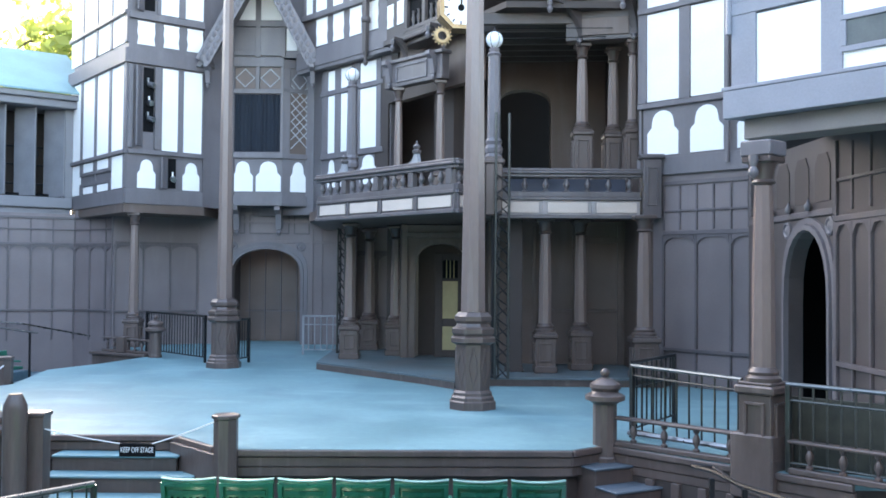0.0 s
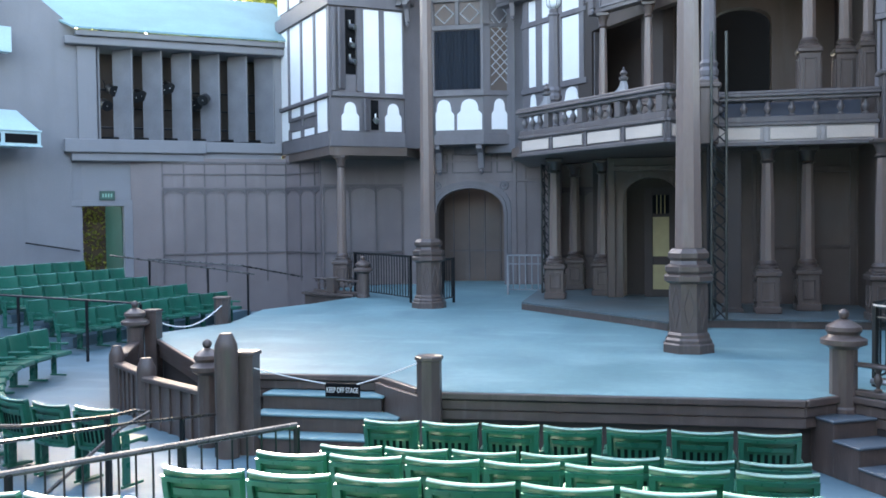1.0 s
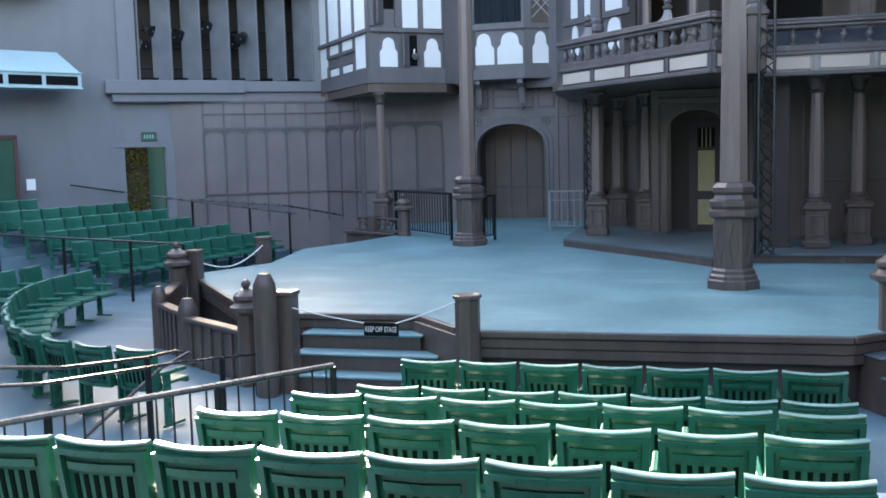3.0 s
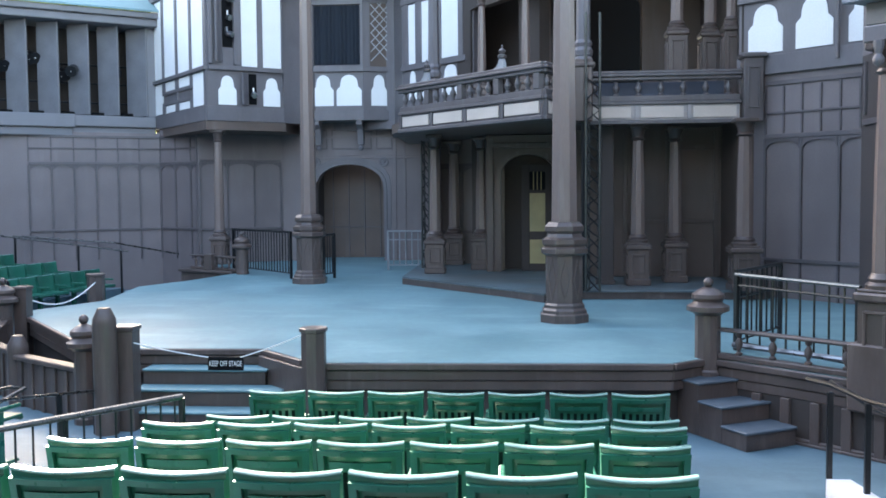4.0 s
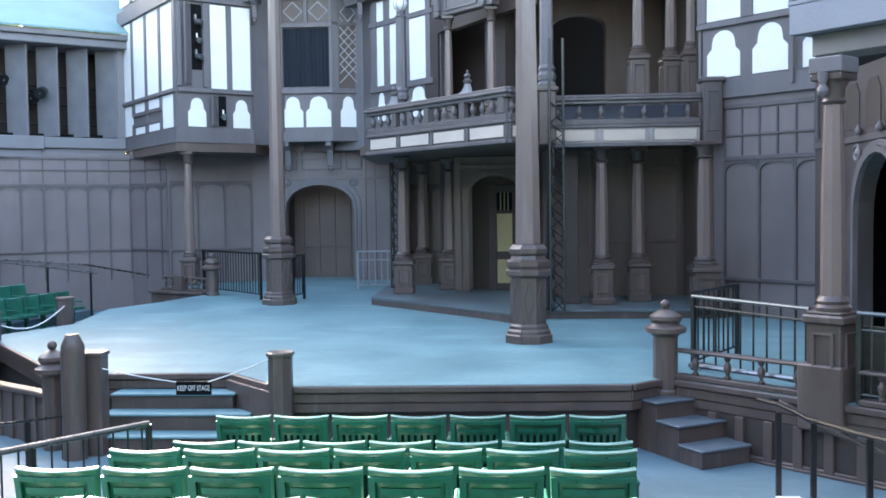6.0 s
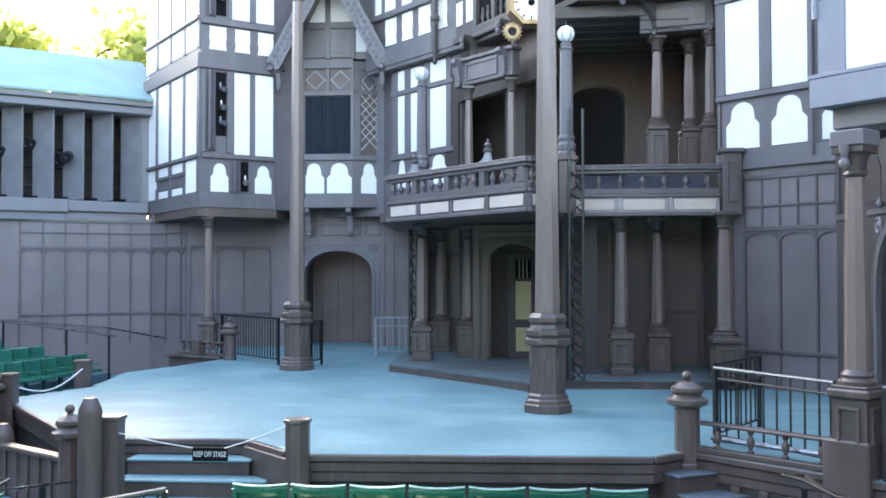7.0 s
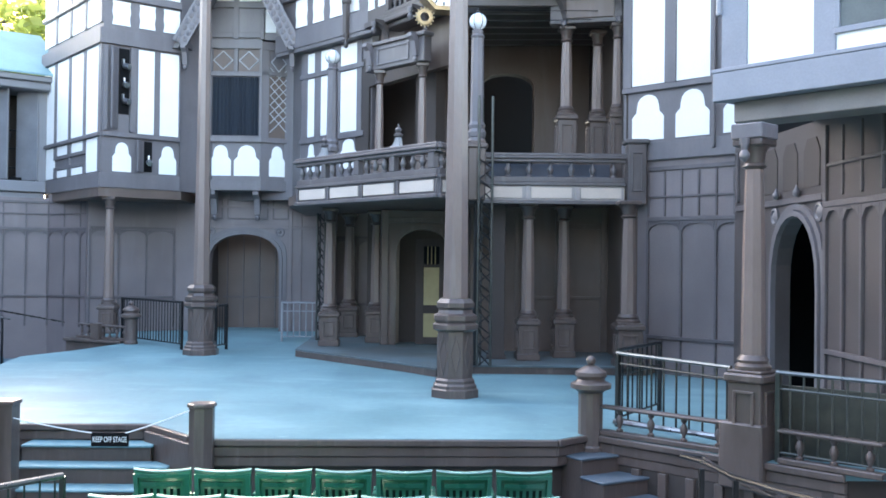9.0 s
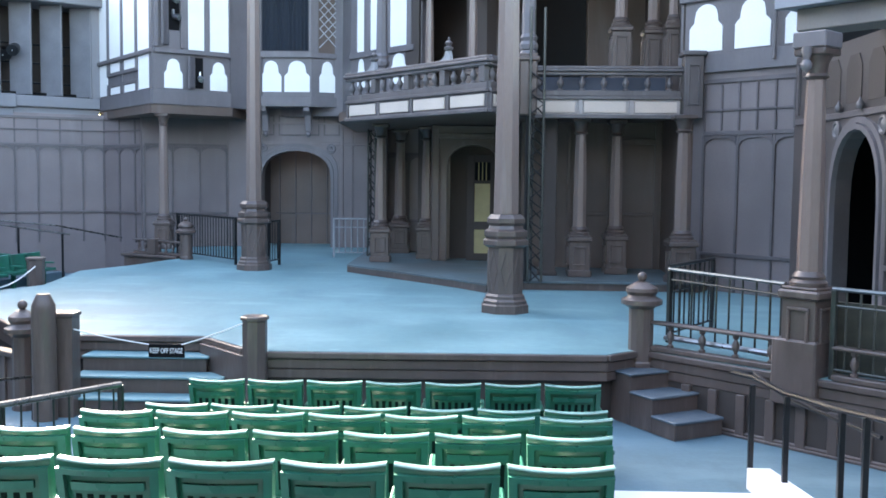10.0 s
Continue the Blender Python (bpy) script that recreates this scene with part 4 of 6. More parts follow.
setting("balcony_floor", Geo().slab([BL[0], BL[1], BM[1], BR[1], (3.6, 22.2), (-1.2, 22.4), (-2.9, 24.3), (-2.75, 20.0)], 3.02, 3.2), BROWN, "brown balcony floor and soffit", "balcony")
BALUSTER = mesh("baluster", Geo().lathe([(0.05, 3.46), (0.05, 3.48), (0.025, 3.5), (0.055, 3.56), (0.06, 3.6), (0.03, 3.65), (0.025, 3.69), (0.05, 3.72)], 10), BALC, True)


def balustrade(p, q, panels, n, label, light=CREAM, top=BALC, board=BALC):
    """A run of balcony front: fascia with cream panels, rails and turned balusters."""
    t = thing("balustrade", along(p, q), label, "balustrade", "balcony balustrades")
    L = dist(p, q)
    part("soffit_moulding", Geo().box(-0.03, -0.08, 2.97, L + 0.03, 0.1, 3.035, 0.01), BALC, t)
    part("fascia", Geo().box(0, -0.03, 3.036, L, 0.06, 3.3, 0.006), board, t)
    part("lower_rail", Geo().box(-0.02, -0.07, 3.3, L + 0.02, 0.1, 3.36, 0.01).box(0, -0.04, 3.36, L, 0.08, 3.46, 0.01), BALC, t)
    part("top_rail", Geo().box(-0.02, -0.06, 3.72, L + 0.02, 0.09, 3.78, 0.01).box(-0.06, -0.1, 3.78, L + 0.06, 0.12, 3.83, 0.012).box(-0.03, -0.07, 3.83, L + 0.03, 0.1, 3.88, 0.012), top, t)
    w = L / panels
    for i in range(panels):
        part("panel", Geo().box(i * w + 0.1, -0.05, 3.075, (i + 1) * w - 0.06, -0.028, 3.265, 0.004), light, t, "cream panel")
        fr = Geo().box(i * w, -0.055, 3.04, i * w + 0.07, -0.028, 3.3, 0.004)
        part("stile", fr, board, t)
    for i in range(n):
        u = (i + 0.5) * L / n
        if i % 4 == 3 and n > 11:
            part("pier", Geo().box(u - 0.07, -0.05, 3.46, u + 0.07, 0.07, 3.72, 0.01), BALC, t)
        else:
            piece("baluster", BALUSTER, t, pose(u, 0.01, 0))
    return t


balustrade(*BL, 4, 16, "brown balcony balustrade with turned balusters and cream panels")
balustrade(*BM, 2, 6, "short brown balcony balustrade behind the stage pillar")
balustrade(*BR, 3, 7, "brown balcony balustrade with cream panels and open rail", CREAM, BALC, PALEBOARD)
pier = thing("balcony_pier", pose(3.78, 17.22, 0), "brown panelled pier closing the balcony end", "pier")
part("body", Geo().box(-0.15, -0.12, 2.98, 0.17, 0.2, 4.05, 0.01), BALC, pier)
part("cap", Geo().box(-0.2, -0.17, 4.05, 0.22, 0.25, 4.13, 0.02), BALC, pier)
part("panel_frame", Geo().box(-0.09, -0.145, 3.2, -0.06, -0.118, 3.9).box(0.08, -0.145, 3.2, 0.11, -0.118, 3.9).box(-0.06, -0.145, 3.87, 0.08, -0.118, 3.9).box(-0.06, -0.145, 3.2, 0.08, -0.118, 3.23), BALC, pier)


bb = thing("screen_board", along(*BR) @ pose(0.1, 0.35, 3.2), "blue-grey board standing behind the balcony rail", "board")
part("board", Geo().box(0, 0, 0, 2.35, 0.03, 0.52, 0.004), mat("blue-grey board", (0.085, 0.10, 0.135), 0.6, 0.5, 1.5), bb)


def finial(m, label, h=0.5):
    """A turned urn over a scrolled foot."""
    t = thing("urn_finial", m, label, "finial", "balcony finials")
    part("foot", Geo().prism([(-0.28, 0), (0.12, 0), (0.11, 0.1), (0.07, 0.22), (-0.03, 0.22), (-0.07, 0.12), (-0.16, 0.05)], -0.05, 0.05), GREYRAIL, t)
    part("urn", Geo().lathe([(0.05, 0.22), (0.1, 0.25), (0.11, 0.3), (0.05, 0.33), (0.07, 0.37), (0.09, 0.4), (0.05, 0.44), (0.02, 0.47), (0.03, 0.5), (0.005, 0.54)], 14, 0.02), BALC, t, smooth=True)
    return t


finial(along(*BL) @ pose(3.02, 0.02, 3.88) @ Matrix.Scale(0.74, 4), "grey and brown urn finial on the balcony rail")
finial(along(*BL) @ pose(0.82, 0.02, 3.88) @ Matrix.Scale(0.74, 4), "grey and brown urn finial on the balcony rail")

# ---- walls under and behind the balcony ----
dw = arch_wall("wall_door", (-0.85, 20.62), (0.95, 20.62), 0.155, 3.0, (0.3, 1.42, 2.6, 0.5), BROWN, "brown wall with an arched doorway under the balcony", 0.35)
arch_trim(dw, (0.3, 1.42, 2.6, 0.5), 0.16, 0.1, 0.05, POSTWOOD)
strips(dw, [(0.0, 0.16, 0.14, 2.95), (0.02, 2.74, 1.78, 2.84)], POSTWOOD, 0.05)
door = thing("door_1", pose(-0.13, 20.86, 0.155), "pale yellow panelled door with a barred lattice top", "door", kind="structure")
part("leaf", Geo().box(0, 0, 0, 0.72, 0.05, 2.25, 0.006), CREAMDOOR, door)
part("panel_frame", Geo().box(0.0, -0.02, 0.0, 0.17, 0.0, 2.25).box(0.5, -0.02, 0.0, 0.72, 0.0, 2.25).box(0.17, -0.02, 0.0, 0.5, 0.0, 0.15).box(0.17, -0.02, 0.66, 0.5, 0.0, 0.83).box(0.17, -0.02, 1.64, 0.5, 0.0, 1.71).box(0.17, -0.02, 2.09, 0.5, 0.0, 2.25), DARKWALL, door, "brown door frame")
# black plate for the darkness behind the bars
part("grille_hole", Geo().box(0.17, -0.008, 1.71, 0.5, -0.002, 2.09, 0.001), BLACK, door, "black plate painted as the dark behind the grille")
for i in range(3):
    part("bar", Geo().box(0.245 + i * 0.08, -0.02, 1.71, 0.263 + i * 0.08, -0.009, 2.09, 0.002), CREAMDOOR, door)
# back wall added in a dark tone for the shade inside the doorway
wall("wall_door_back", (-1.2, 21.35), (1.2, 21.35), 0.155, 3.1, DARKWALL, "wall behind the arched doorway, dark painted for the unlit inside", 0.2)
wall("wall_door_jamb", (-0.86, 21.3), (-0.56, 20.98), 0.155, 3.1, BROWN, "brown splayed jamb of the arched doorway", 0.1)
wall("wall_door_return", (-1.05, 22.75), (-0.86, 20.65), 0.155, 3.1, BROWN, "brown return wall beside the doorway", 0.1)
ds = wall("wall_door_side", (-2.2, 23.1), (-0.7, 22.9), 0.0, 3.1, PANEL, "grey-brown panelled wall in shade under the balcony", 0.2)
arcade(ds, 0.1, 1.3, 2, 0.9, 2.4, 3.0)
under_r = wall("wall_under_balcony", (0.96, 19.5), (3.7, 19.3), 0.155, 3.1, BROWN, "brown wall in shade under the balcony", 0.2)
strips(under_r, [(1.7, 0.155, 1.78, 2.95), (1.78, 1.2, 2.7, 1.26), (1.78, 2.6, 2.7, 2.7), (2.6, 0.155, 2.7, 2.95), (0.9, 0.155, 0.98, 2.95), (0.98, 1.2, 1.7, 1.26)], POSTWOOD, 0.04)
wall("wall_under_end", (3.7, 19.4), (3.63, 17.4), 0.155, 3.1, BROWN, "brown wall at the end of the space under the balcony", 0.5)
wall("wall_under_link", (0.95, 20.6), (0.96, 19.55), 0.155, 3.1, BROWN, "brown return wall under the balcony", 0.15)
pp = thing("square_post", pose(1.38, 17.9, 0.155), "plain dark square post under the balcony", "post")
part("shaft", Geo().box(-0.14, -0.14, 0.05, 0.14, 0.14, 2.82, 0.01), DARKWALL, pp)
part("foot", Geo().box(-0.17, -0.17, 0, 0.17, 0.17, 0.08, 0.01), DARKWALL, pp)

# ---- upper gallery ----
ug = arch_wall("wall_gallery", (0.2, 22.0), (3.9, 22.0), 3.2, 9.5, (1.1, 2.3, 6.2, 0.35), BROWN, "brown gallery back wall with a dark arched opening", 0.3)
arch_trim(ug, (1.1, 2.3, 6.2, 0.35), 3.2, 0.22, 0.05, BROWN)
# black here stands for the unlit room behind the arch
wall("wall_gallery_dark", (0.6, 24.0), (3.9, 24.0), 3.2, 8.0, BLACK, "wall behind the gallery arch, black painted for the unlit room", 0.2)
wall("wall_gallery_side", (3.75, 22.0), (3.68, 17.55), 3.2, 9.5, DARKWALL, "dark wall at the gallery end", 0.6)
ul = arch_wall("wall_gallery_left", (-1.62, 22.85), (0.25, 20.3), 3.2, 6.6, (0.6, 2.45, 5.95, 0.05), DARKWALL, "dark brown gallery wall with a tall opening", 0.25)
# dark tone in place of the shade behind the tall opening
wall("wall_gallery_left_dark", (-1.2, 24.2), (1.0, 21.4), 3.2, 6.6, DARKWALL, "wall behind the tall gallery opening, dark painted for the unlit space", 0.1)
for x, y in ((-0.93, 20.45), (-0.03, 19.6)):
    column(x, y, 3.2, 2.72, "slim grey-brown gallery column above the balcony rail", 0.85, 0.092, "upper gallery columns")
for x, y in ((2.71, 18.45), (3.36, 18.75)):
    column(x, y, 3.2, 3.22, "grey-brown gallery column on a tall pedestal", 1.55, 0.115, "upper gallery columns")
column(3.62, 18.1, 3.2, 3.22, "grey-brown half column at the gallery end", 1.55, 0.1, "upper gallery columns")

# jettied storey over the left gallery with the clock
JP, JQ = (-1.28, 21.75), (0.42, 19.05)
jet = wall("wall_jetty", JP, JQ, 7.1, 9.9, DEEP, "deep brown timbered jettied storey behind the clock", 1.2)
JL = dist(JP, JQ)
panes(jet, 7.5, 8.02, [(0.05, 0.33), (0.5, 0.8)], (0.0, 1.0), waist=True)
panes(jet, 8.18, 9.6, [(0.05, 0.33), (0.5, 0.8)], (0.0, 1.0))
strips(jet, [(0.0, 7.1, JL, 7.22), (0.9, 7.22, JL, 7.3), (0.95, 7.92, JL, 8.02), (0.95, 7.3, 1.08, 7.92), (1.7, 7.3, 1.82, 7.92), (2.44, 7.3, 2.56, 7.92)], DEEP, 0.09, "rail")
for u in (1.08, 1.82, 2.56):
    # flat black plate in place of the opening's inner shade
    part("opening", Geo().box(u, -0.012, 7.3, u + 0.62, 0.0, 7.92, 0.002), BLACK, jet, "black plate painted as a shaded opening with small balusters")
    for k in range(2):
        part("baluster", Geo().lathe([(0.04, 7.3), (0.025, 7.36), (0.05, 7.46), (0.025, 7.58), (0.04, 7.64)], 8, u + 0.2 + 0.22 * k, -0.04), DEEP, jet, smooth=True)
part("cornice", Geo().box(0.85, -0.2, 7.0, JL + 0.05, 0.3, 7.098, 0.02).box(0.92, -0.1, 6.9, JL, 0.3, 6.998, 0.02), DEEP, jet)
jl = wall("wall_jetty_lower", (-0.98, 21.95), (0.72, 19.25), 5.9, 7.09, BROWN, "brown wall in shade under the jettied storey", 0.2)
beamL = thing("gallery_beam", along((-1.25, 20.85), (0.25, 19.2)), "brown panelled beam on the gallery columns", "beam", "gallery beams")
part("beam", Geo().box(0.1, -0.1, 5.93, 1.95, 0.12, 6.44, 0.015).box(0.05, -0.15, 6.44, 2.0, 0.14, 6.52, 0.015), BALC, beamL)
part("panel_frame", Geo().box(0.5, -0.125, 6.02, 1.5, -0.098, 6.06, 0.004).box(0.5, -0.125, 6.34, 1.5, -0.098, 6.38, 0.004).box(0.5, -0.125, 6.06, 0.54, -0.098, 6.34, 0.004).box(1.46, -0.125, 6.06, 1.5, -0.098, 6.34, 0.004), TIMBER, beamL)
for u in (0.3, 1.72):
    piece("scroll", CORBEL, beamL, pose(u, -0.1, 6.5) @ Matrix.Diagonal((1.1, 0.55, 1.0, 1)))
beamR = thing("gallery_beam", along((2.5, 18.4), (3.75, 18.05)), "grey-brown panelled beam on the gallery columns", "beam", "gallery beams")
part("beam", Geo().box(-0.1, -0.14, 6.43, 1.3, 0.2, 7.1, 0.015).box(-0.15, -0.2, 7.1, 1.32, 0.2, 7.2, 0.02), DEEP, beamR)
part("panel", Geo().box(0.2, -0.17, 6.52, 1.1, -0.138, 6.85, 0.006), BROWN, beamR)
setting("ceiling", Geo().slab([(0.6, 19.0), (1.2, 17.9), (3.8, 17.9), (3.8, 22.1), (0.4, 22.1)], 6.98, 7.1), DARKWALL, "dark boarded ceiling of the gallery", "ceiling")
for i in range(7):
    y = 18.3 + i * 0.55
    r = thing("rafter", pose(0.7, y, 6.74, 0, -1, 0), "dark brown gallery rafter", "rafter", "gallery rafters")
    part("rafter_beam", Geo().box(0, -0.06, 0, 3.05, 0.06, 0.22, 0.01), DEEP, r)
front_beam = thing("eave_beam", pose(0.6, 17.8, 7.2, 0, 0, 0), "brown moulded eave beam over the gallery", "beam")
part("beam", Geo().box(0, -0.1, 0.1, 3.2, 0.15, 0.5, 0.02).box(-0.05, -0.2, 0.5, 3.2, 0.15, 0.65, 0.02), DEEP, front_beam)
wires = thing("stay_wire", pose(0.9, 17.0, 6.0), "thin black stay wires under the gallery", "wire")
part("wire", Geo().tube([(0.1, 0, 0.35), (2.7, 1.2, 0.68)], 0.008, 5), BLACK, wires)
part("wire", Geo().tube([(0.2, 0, 0.15), (2.6, 1.3, 0.55)], 0.008, 5), BLACK, wires)
wall("wall_gable_main", (0.5, 17.95), (4.1, 17.2), 7.9, 10.6, DEEP, "deep brown front over the gallery", 0.3)

def brace(name, m, span, h, parent_label):
    """A curved bracket that springs from a column top, with a turned pendant at its end."""
    t = thing(name, m, parent_label, "bracket", "curved brackets")
    n = 8
    outer = [(span * (1 - math.cos(math.pi / 2 * i / n)), -h + h * math.sin(math.pi / 2 * i / n)) for i in range(n + 1)]
    g = Geo().prism([(0, 0.06)] + [(0, -h)] + outer[1:] + [(span, 0.06)], -0.06, 0.06)
    part("arm", g, DEEP, t)
    part("pendant", Geo().lathe([(0.01, -0.26), (0.05, -0.22), (0.06, -0.17), (0.03, -0.12), (0.05, -0.08), (0.05, 0.0)], 10, span), TIMBER, t, smooth=True)
    part("corbel", Geo().lathe([(0.01, -h - 0.12), (0.05, -h - 0.08), (0.05, -h - 0.03), (0.07, -h)], 10), TIMBER, t, smooth=True)
    return t


brace("bracket", pose(2.62, 18.2, 7.1, 0, 0, 215), 0.75, 0.62, "brown curved bracket springing from the gallery column")
brace("bracket", pose(3.6, 17.9, 7.1, 0, 0, 235), 0.5, 0.6, "brown curved bracket springing from the gallery beam end")
brace("bracket", pose(0.02, 19.62, 7.0, 0, 0, 218), 0.4, 0.5, "brown curved bracket springing from the gallery column")
brace("bracket", pose(-0.8, 20.85, 7.0, 0, 0, 218), 0.36, 0.5, "brown curved bracket springing from the gallery column")

# clock on a bracket
clk = thing("clock", pose(0.33, 17.2, 6.76, 0, 0, 10), "eight-sided clock with white dial and worn gilt frame", "clock")
ring = Geo()
for ra, rb, d in ((0.42, 0.38, 0.09), (0.38, 0.33, 0.05)):
    ring.add([(r * math.cos(math.pi / 8 + k * math.pi / 4), y, r * math.sin(math.pi / 8 + k * math.pi / 4)) for r, y in ((ra, 0.05), (ra, -d), (rb, -d), (rb, 0.0)) for k in range(8)],
             [(j * 8 + k, j * 8 + (k + 1) % 8, (j + 1) * 8 + (k + 1) % 8, (j + 1) * 8 + k) for j in range(3) for k in range(8)])
part("frame", ring, GOLD, clk, "worn gilt frame")
face = Geo().lathe([(0.33, 0), (0.33, 0.03), (0.02, 0.035)], 32, m=pose(0, 0, 0, 90, 0, 0))
part("dial", face, WHITE, clk, "white dial")
for k in range(12):
    tk = part("hour_mark", Geo().box(-0.012, -0.045, 0.24, 0.012, -0.03, 0.3, 0.002), BLACK, clk)
    tk.matrix_basis = pose(0, 0, 0, 0, 30 * k, 0)
for ln, a in ((0.26, 0), (0.17, 4)):
    hd = part("pointer", Geo().box(-0.012, -0.055, -0.05, 0.012, -0.047, ln, 0.002), BLACK, clk)
    hd.matrix_basis = pose(0, 0, 0, 0, a, 0)
part("boss", Geo().lathe([(0.06, 0.03), (0.06, 0.06), (0.02, 0.07)], 14, m=pose(0, 0, 0, 90, 0, 0)), BLACK, clk)
part("gear", Geo().lathe([(0.13, -0.02), (0.15, -0.01), (0.15, 0.02), (0.13, 0.03), (0.08, 0.03), (0.08, -0.02)], 20, m=pose(-0.34, 0.0, -0.52, 90, 0, 0), cap=False), GOLD, clk, "gilt toothed ring")
TOOTH = mesh("tooth", Geo().box(-0.012, -0.02, 0.145, 0.012, 0.02, 0.18, 0.002), GOLD)
for k in range(16):
    piece("tooth", TOOTH, clk, pose(-0.34, 0, -0.52, 0, 22.5 * k, 0))
part("arm", Geo().tube([(0, 0.05, 0), (0.2, 0.8, 0.12), (0.42, 2.0, 0.1)], 0.05), BROWN, clk)
part("case", Geo().lathe([(0.42, -0.06), (0.42, -0.3), (0.3, -0.36)], 8, turn=math.pi / 8, m=pose(0, 0, 0, 90, 0, 0)), GOLD, clk)


def lamp_post(x, y, z, top, label):
    """A tall eight-sided post with a ribbed milk-glass globe."""
    t = thing("lamp_post", pose(x, y, z), label, "lamp post", "lamp posts")
    h = top - z
    if h > 4:
        part("pipe", Geo().lathe([(0.08, 0), (0.08, 0.04), (0.035, 0.06), (0.035, h - 3.1)], 8), IRON, t, "dark iron pipe")
        part("pier", Geo().box(-0.15, -0.15, h - 3.1, 0.15, 0.15, h - 2.06, 0.02).box(-0.19, -0.19, h - 2.2, 0.19, 0.19, h - 2.12, 0.02), POSTWOOD, t, "brown square pier")
    part("post", Geo().lathe(([(0.12, 0), (0.12, 0.04), (0.1, 0.08), (0.1, h - 2.0)] if h < 4 else [(0.16, h - 2.08), (0.13, h - 2.0)]), 8).lathe([(0.06, h - 2.06), (0.15, h - 2.0), (0.16, h - 1.92), (0.13, h - 1.86), (0.15, h - 1.8), (0.12, h - 1.74), (0.105, h - 0.3), (0.13, h - 0.26), (0.09, h - 0.22), (0.1, h - 0.16), (0.06, h - 0.13)], 8), TIMBER, t)
    gl = part("globe", Geo().lathe([(0.06, h - 0.14)] + [(0.15 * math.sin(a), h - 0.15 * math.cos(a)) for a in [0.45 + i * 0.26 for i in range(10)]] + [(0.01, h + 0.15)], 20), GLOBE, t, "white milk-glass globe", True)
    for k in range(6):
        a = k * math.pi / 3
        part("rib", Geo().tube([(0.153 * math.sin(b) * math.cos(a), 0.153 * math.sin(b) * math.sin(a), h - 0.153 * math.cos(b)) for b in [0.45 + i * 0.3 for i in range(9)]], 0.006, 4), IRON, gl)
    part("finial", Geo().lathe([(0.03, h + 0.14), (0.035, h + 0.17), (0.012, h + 0.19), (0.005, h + 0.25)], 8), IRON, t)
    return t


lamp_post(0.92, 16.75, 0.155, 6.08, "tall grey lamp post with a white glass globe beside the truss")
lamp_post(-1.93, 20.55, 3.2, 6.22, "grey lamp post with a white glass globe above the balcony")


def truss(x, y, z, h, w, label):
    """A ladder truss of dark pipes with zigzag lacing."""
    t = thing("lighting_truss", pose(x, y, z, 0, 0, 15), label, "truss", "trusses")
    for u in (0, w):
        part("chord", Geo().tube([(u, 0, 0), (u, 0, h)], 0.024), OLDSTEEL, t)
    part("chord", Geo().tube([(w * 0.5, w * 0.8, 0), (w * 0.5, w * 0.8, h)], 0.02), OLDSTEEL, t)
    n = int(h / 0.33)
    top = int(n * 0.8) if h > 4 else n
    for i in range(top):
        z0 = i * h / n
        part("lacing", Geo().tube([(0, 0, z0), (w, 0.0, z0 + h / n * 0.5), (0, 0, z0 + h / n)], 0.018, 5), IRON, t)
        part("lacing", Geo().tube([(w, 0, z0), (w * 0.5, w * 0.8, z0 + h / n * 0.5), (0, 0, z0 + h / n)], 0.014, 5), IRON, t)
    return t


truss(0.95, 16.5, 0.155, 4.6, 0.24, "slim dark lighting truss standing against the balcony")
truss(-2.32, 21.6, 0.155, 2.8, 0.16, "slim dark truss beside the column under the balcony")

# ---- railings ----
def railing(p, q, z0, z1, n, label, rail=IRON, bars=IRON, r=0.025, bar=0.011, lower=0.12, mid=0.0):
    """A metal railing from p to q with upright bars."""
    t = thing("railing", along(p, q), label, "railing", "railings")
    L = dist(p, q)
    part("handrail", Geo().tube([(0, 0, z1), (L, 0, z1)], r), rail, t)
    part("lower_rail", Geo().tube([(0, 0, z0 + lower), (L, 0, z0 + lower)], r * 0.6), bars, t)
    if mid:
        part("mid_rail", Geo().tube([(0, 0, z1 - mid), (L, 0, z1 - mid)], r * 0.6), bars, t)
    for u in (0.02, L - 0.02):
        part("post", Geo().box(u - 0.025, -0.025, z0, u + 0.025, 0.025, z1 - 0.01, 0.004), bars, t)
    for i in range(1, n):
        part("bar", Geo().tube([(i * L / n, 0, z0 + lower), (i * L / n, 0, z1)], bar, 6), bars, t)
    return t


railing((-6.95, 22.75), (-5.05, 20.7), 0, 1.0, 22, "black iron railing with close upright bars beside the pillar", bar=0.014)
railing((-4.3, 20.35), (-4.15, 20.9), 0, 0.95, 5, "short black iron railing behind the pillar")
railing((-3.3, 23.0), (-2.42, 23.0), 0.0, 0.92, 6, "low grey painted pipe railing by the arch", GREYRAIL, GREYRAIL, 0.022, 0.016, 0.12, 0.2)
RA = (2.33, 11.5)
railing(RA, (3.2, 9.98), 0.0, 0.87, 9, "black barred railing with a dull steel handrail", RAILSTEEL, OLDDARK, 0.022, 0.012, 0.1, 0.12)
railing(RA, (3.15, 12.75), 0.0, 0.9, 9, "dark iron side railing around the stage stair", IRON, IRON, 0.022, 0.012, 0.1, 0.3)
railing((3.5, 9.5), (4.25, 8.65), 0.0, 0.88, 8, "olive steel railing beyond the stout column", RAILSTEEL, OLDSTEEL, 0.022, 0.012, 0.1, 0.16)
panel_back = thing("board", along((3.75, 9.72), (4.5, 9.05)), "dark olive board standing behind the railing", "board")
part("board", Geo().box(-0.35, 0, 0.0, 1.0, 0.03, 0.72, 0.004), mat("dull olive board", (0.055, 0.055, 0.04), 0.7, 0.5, 6), panel_back)

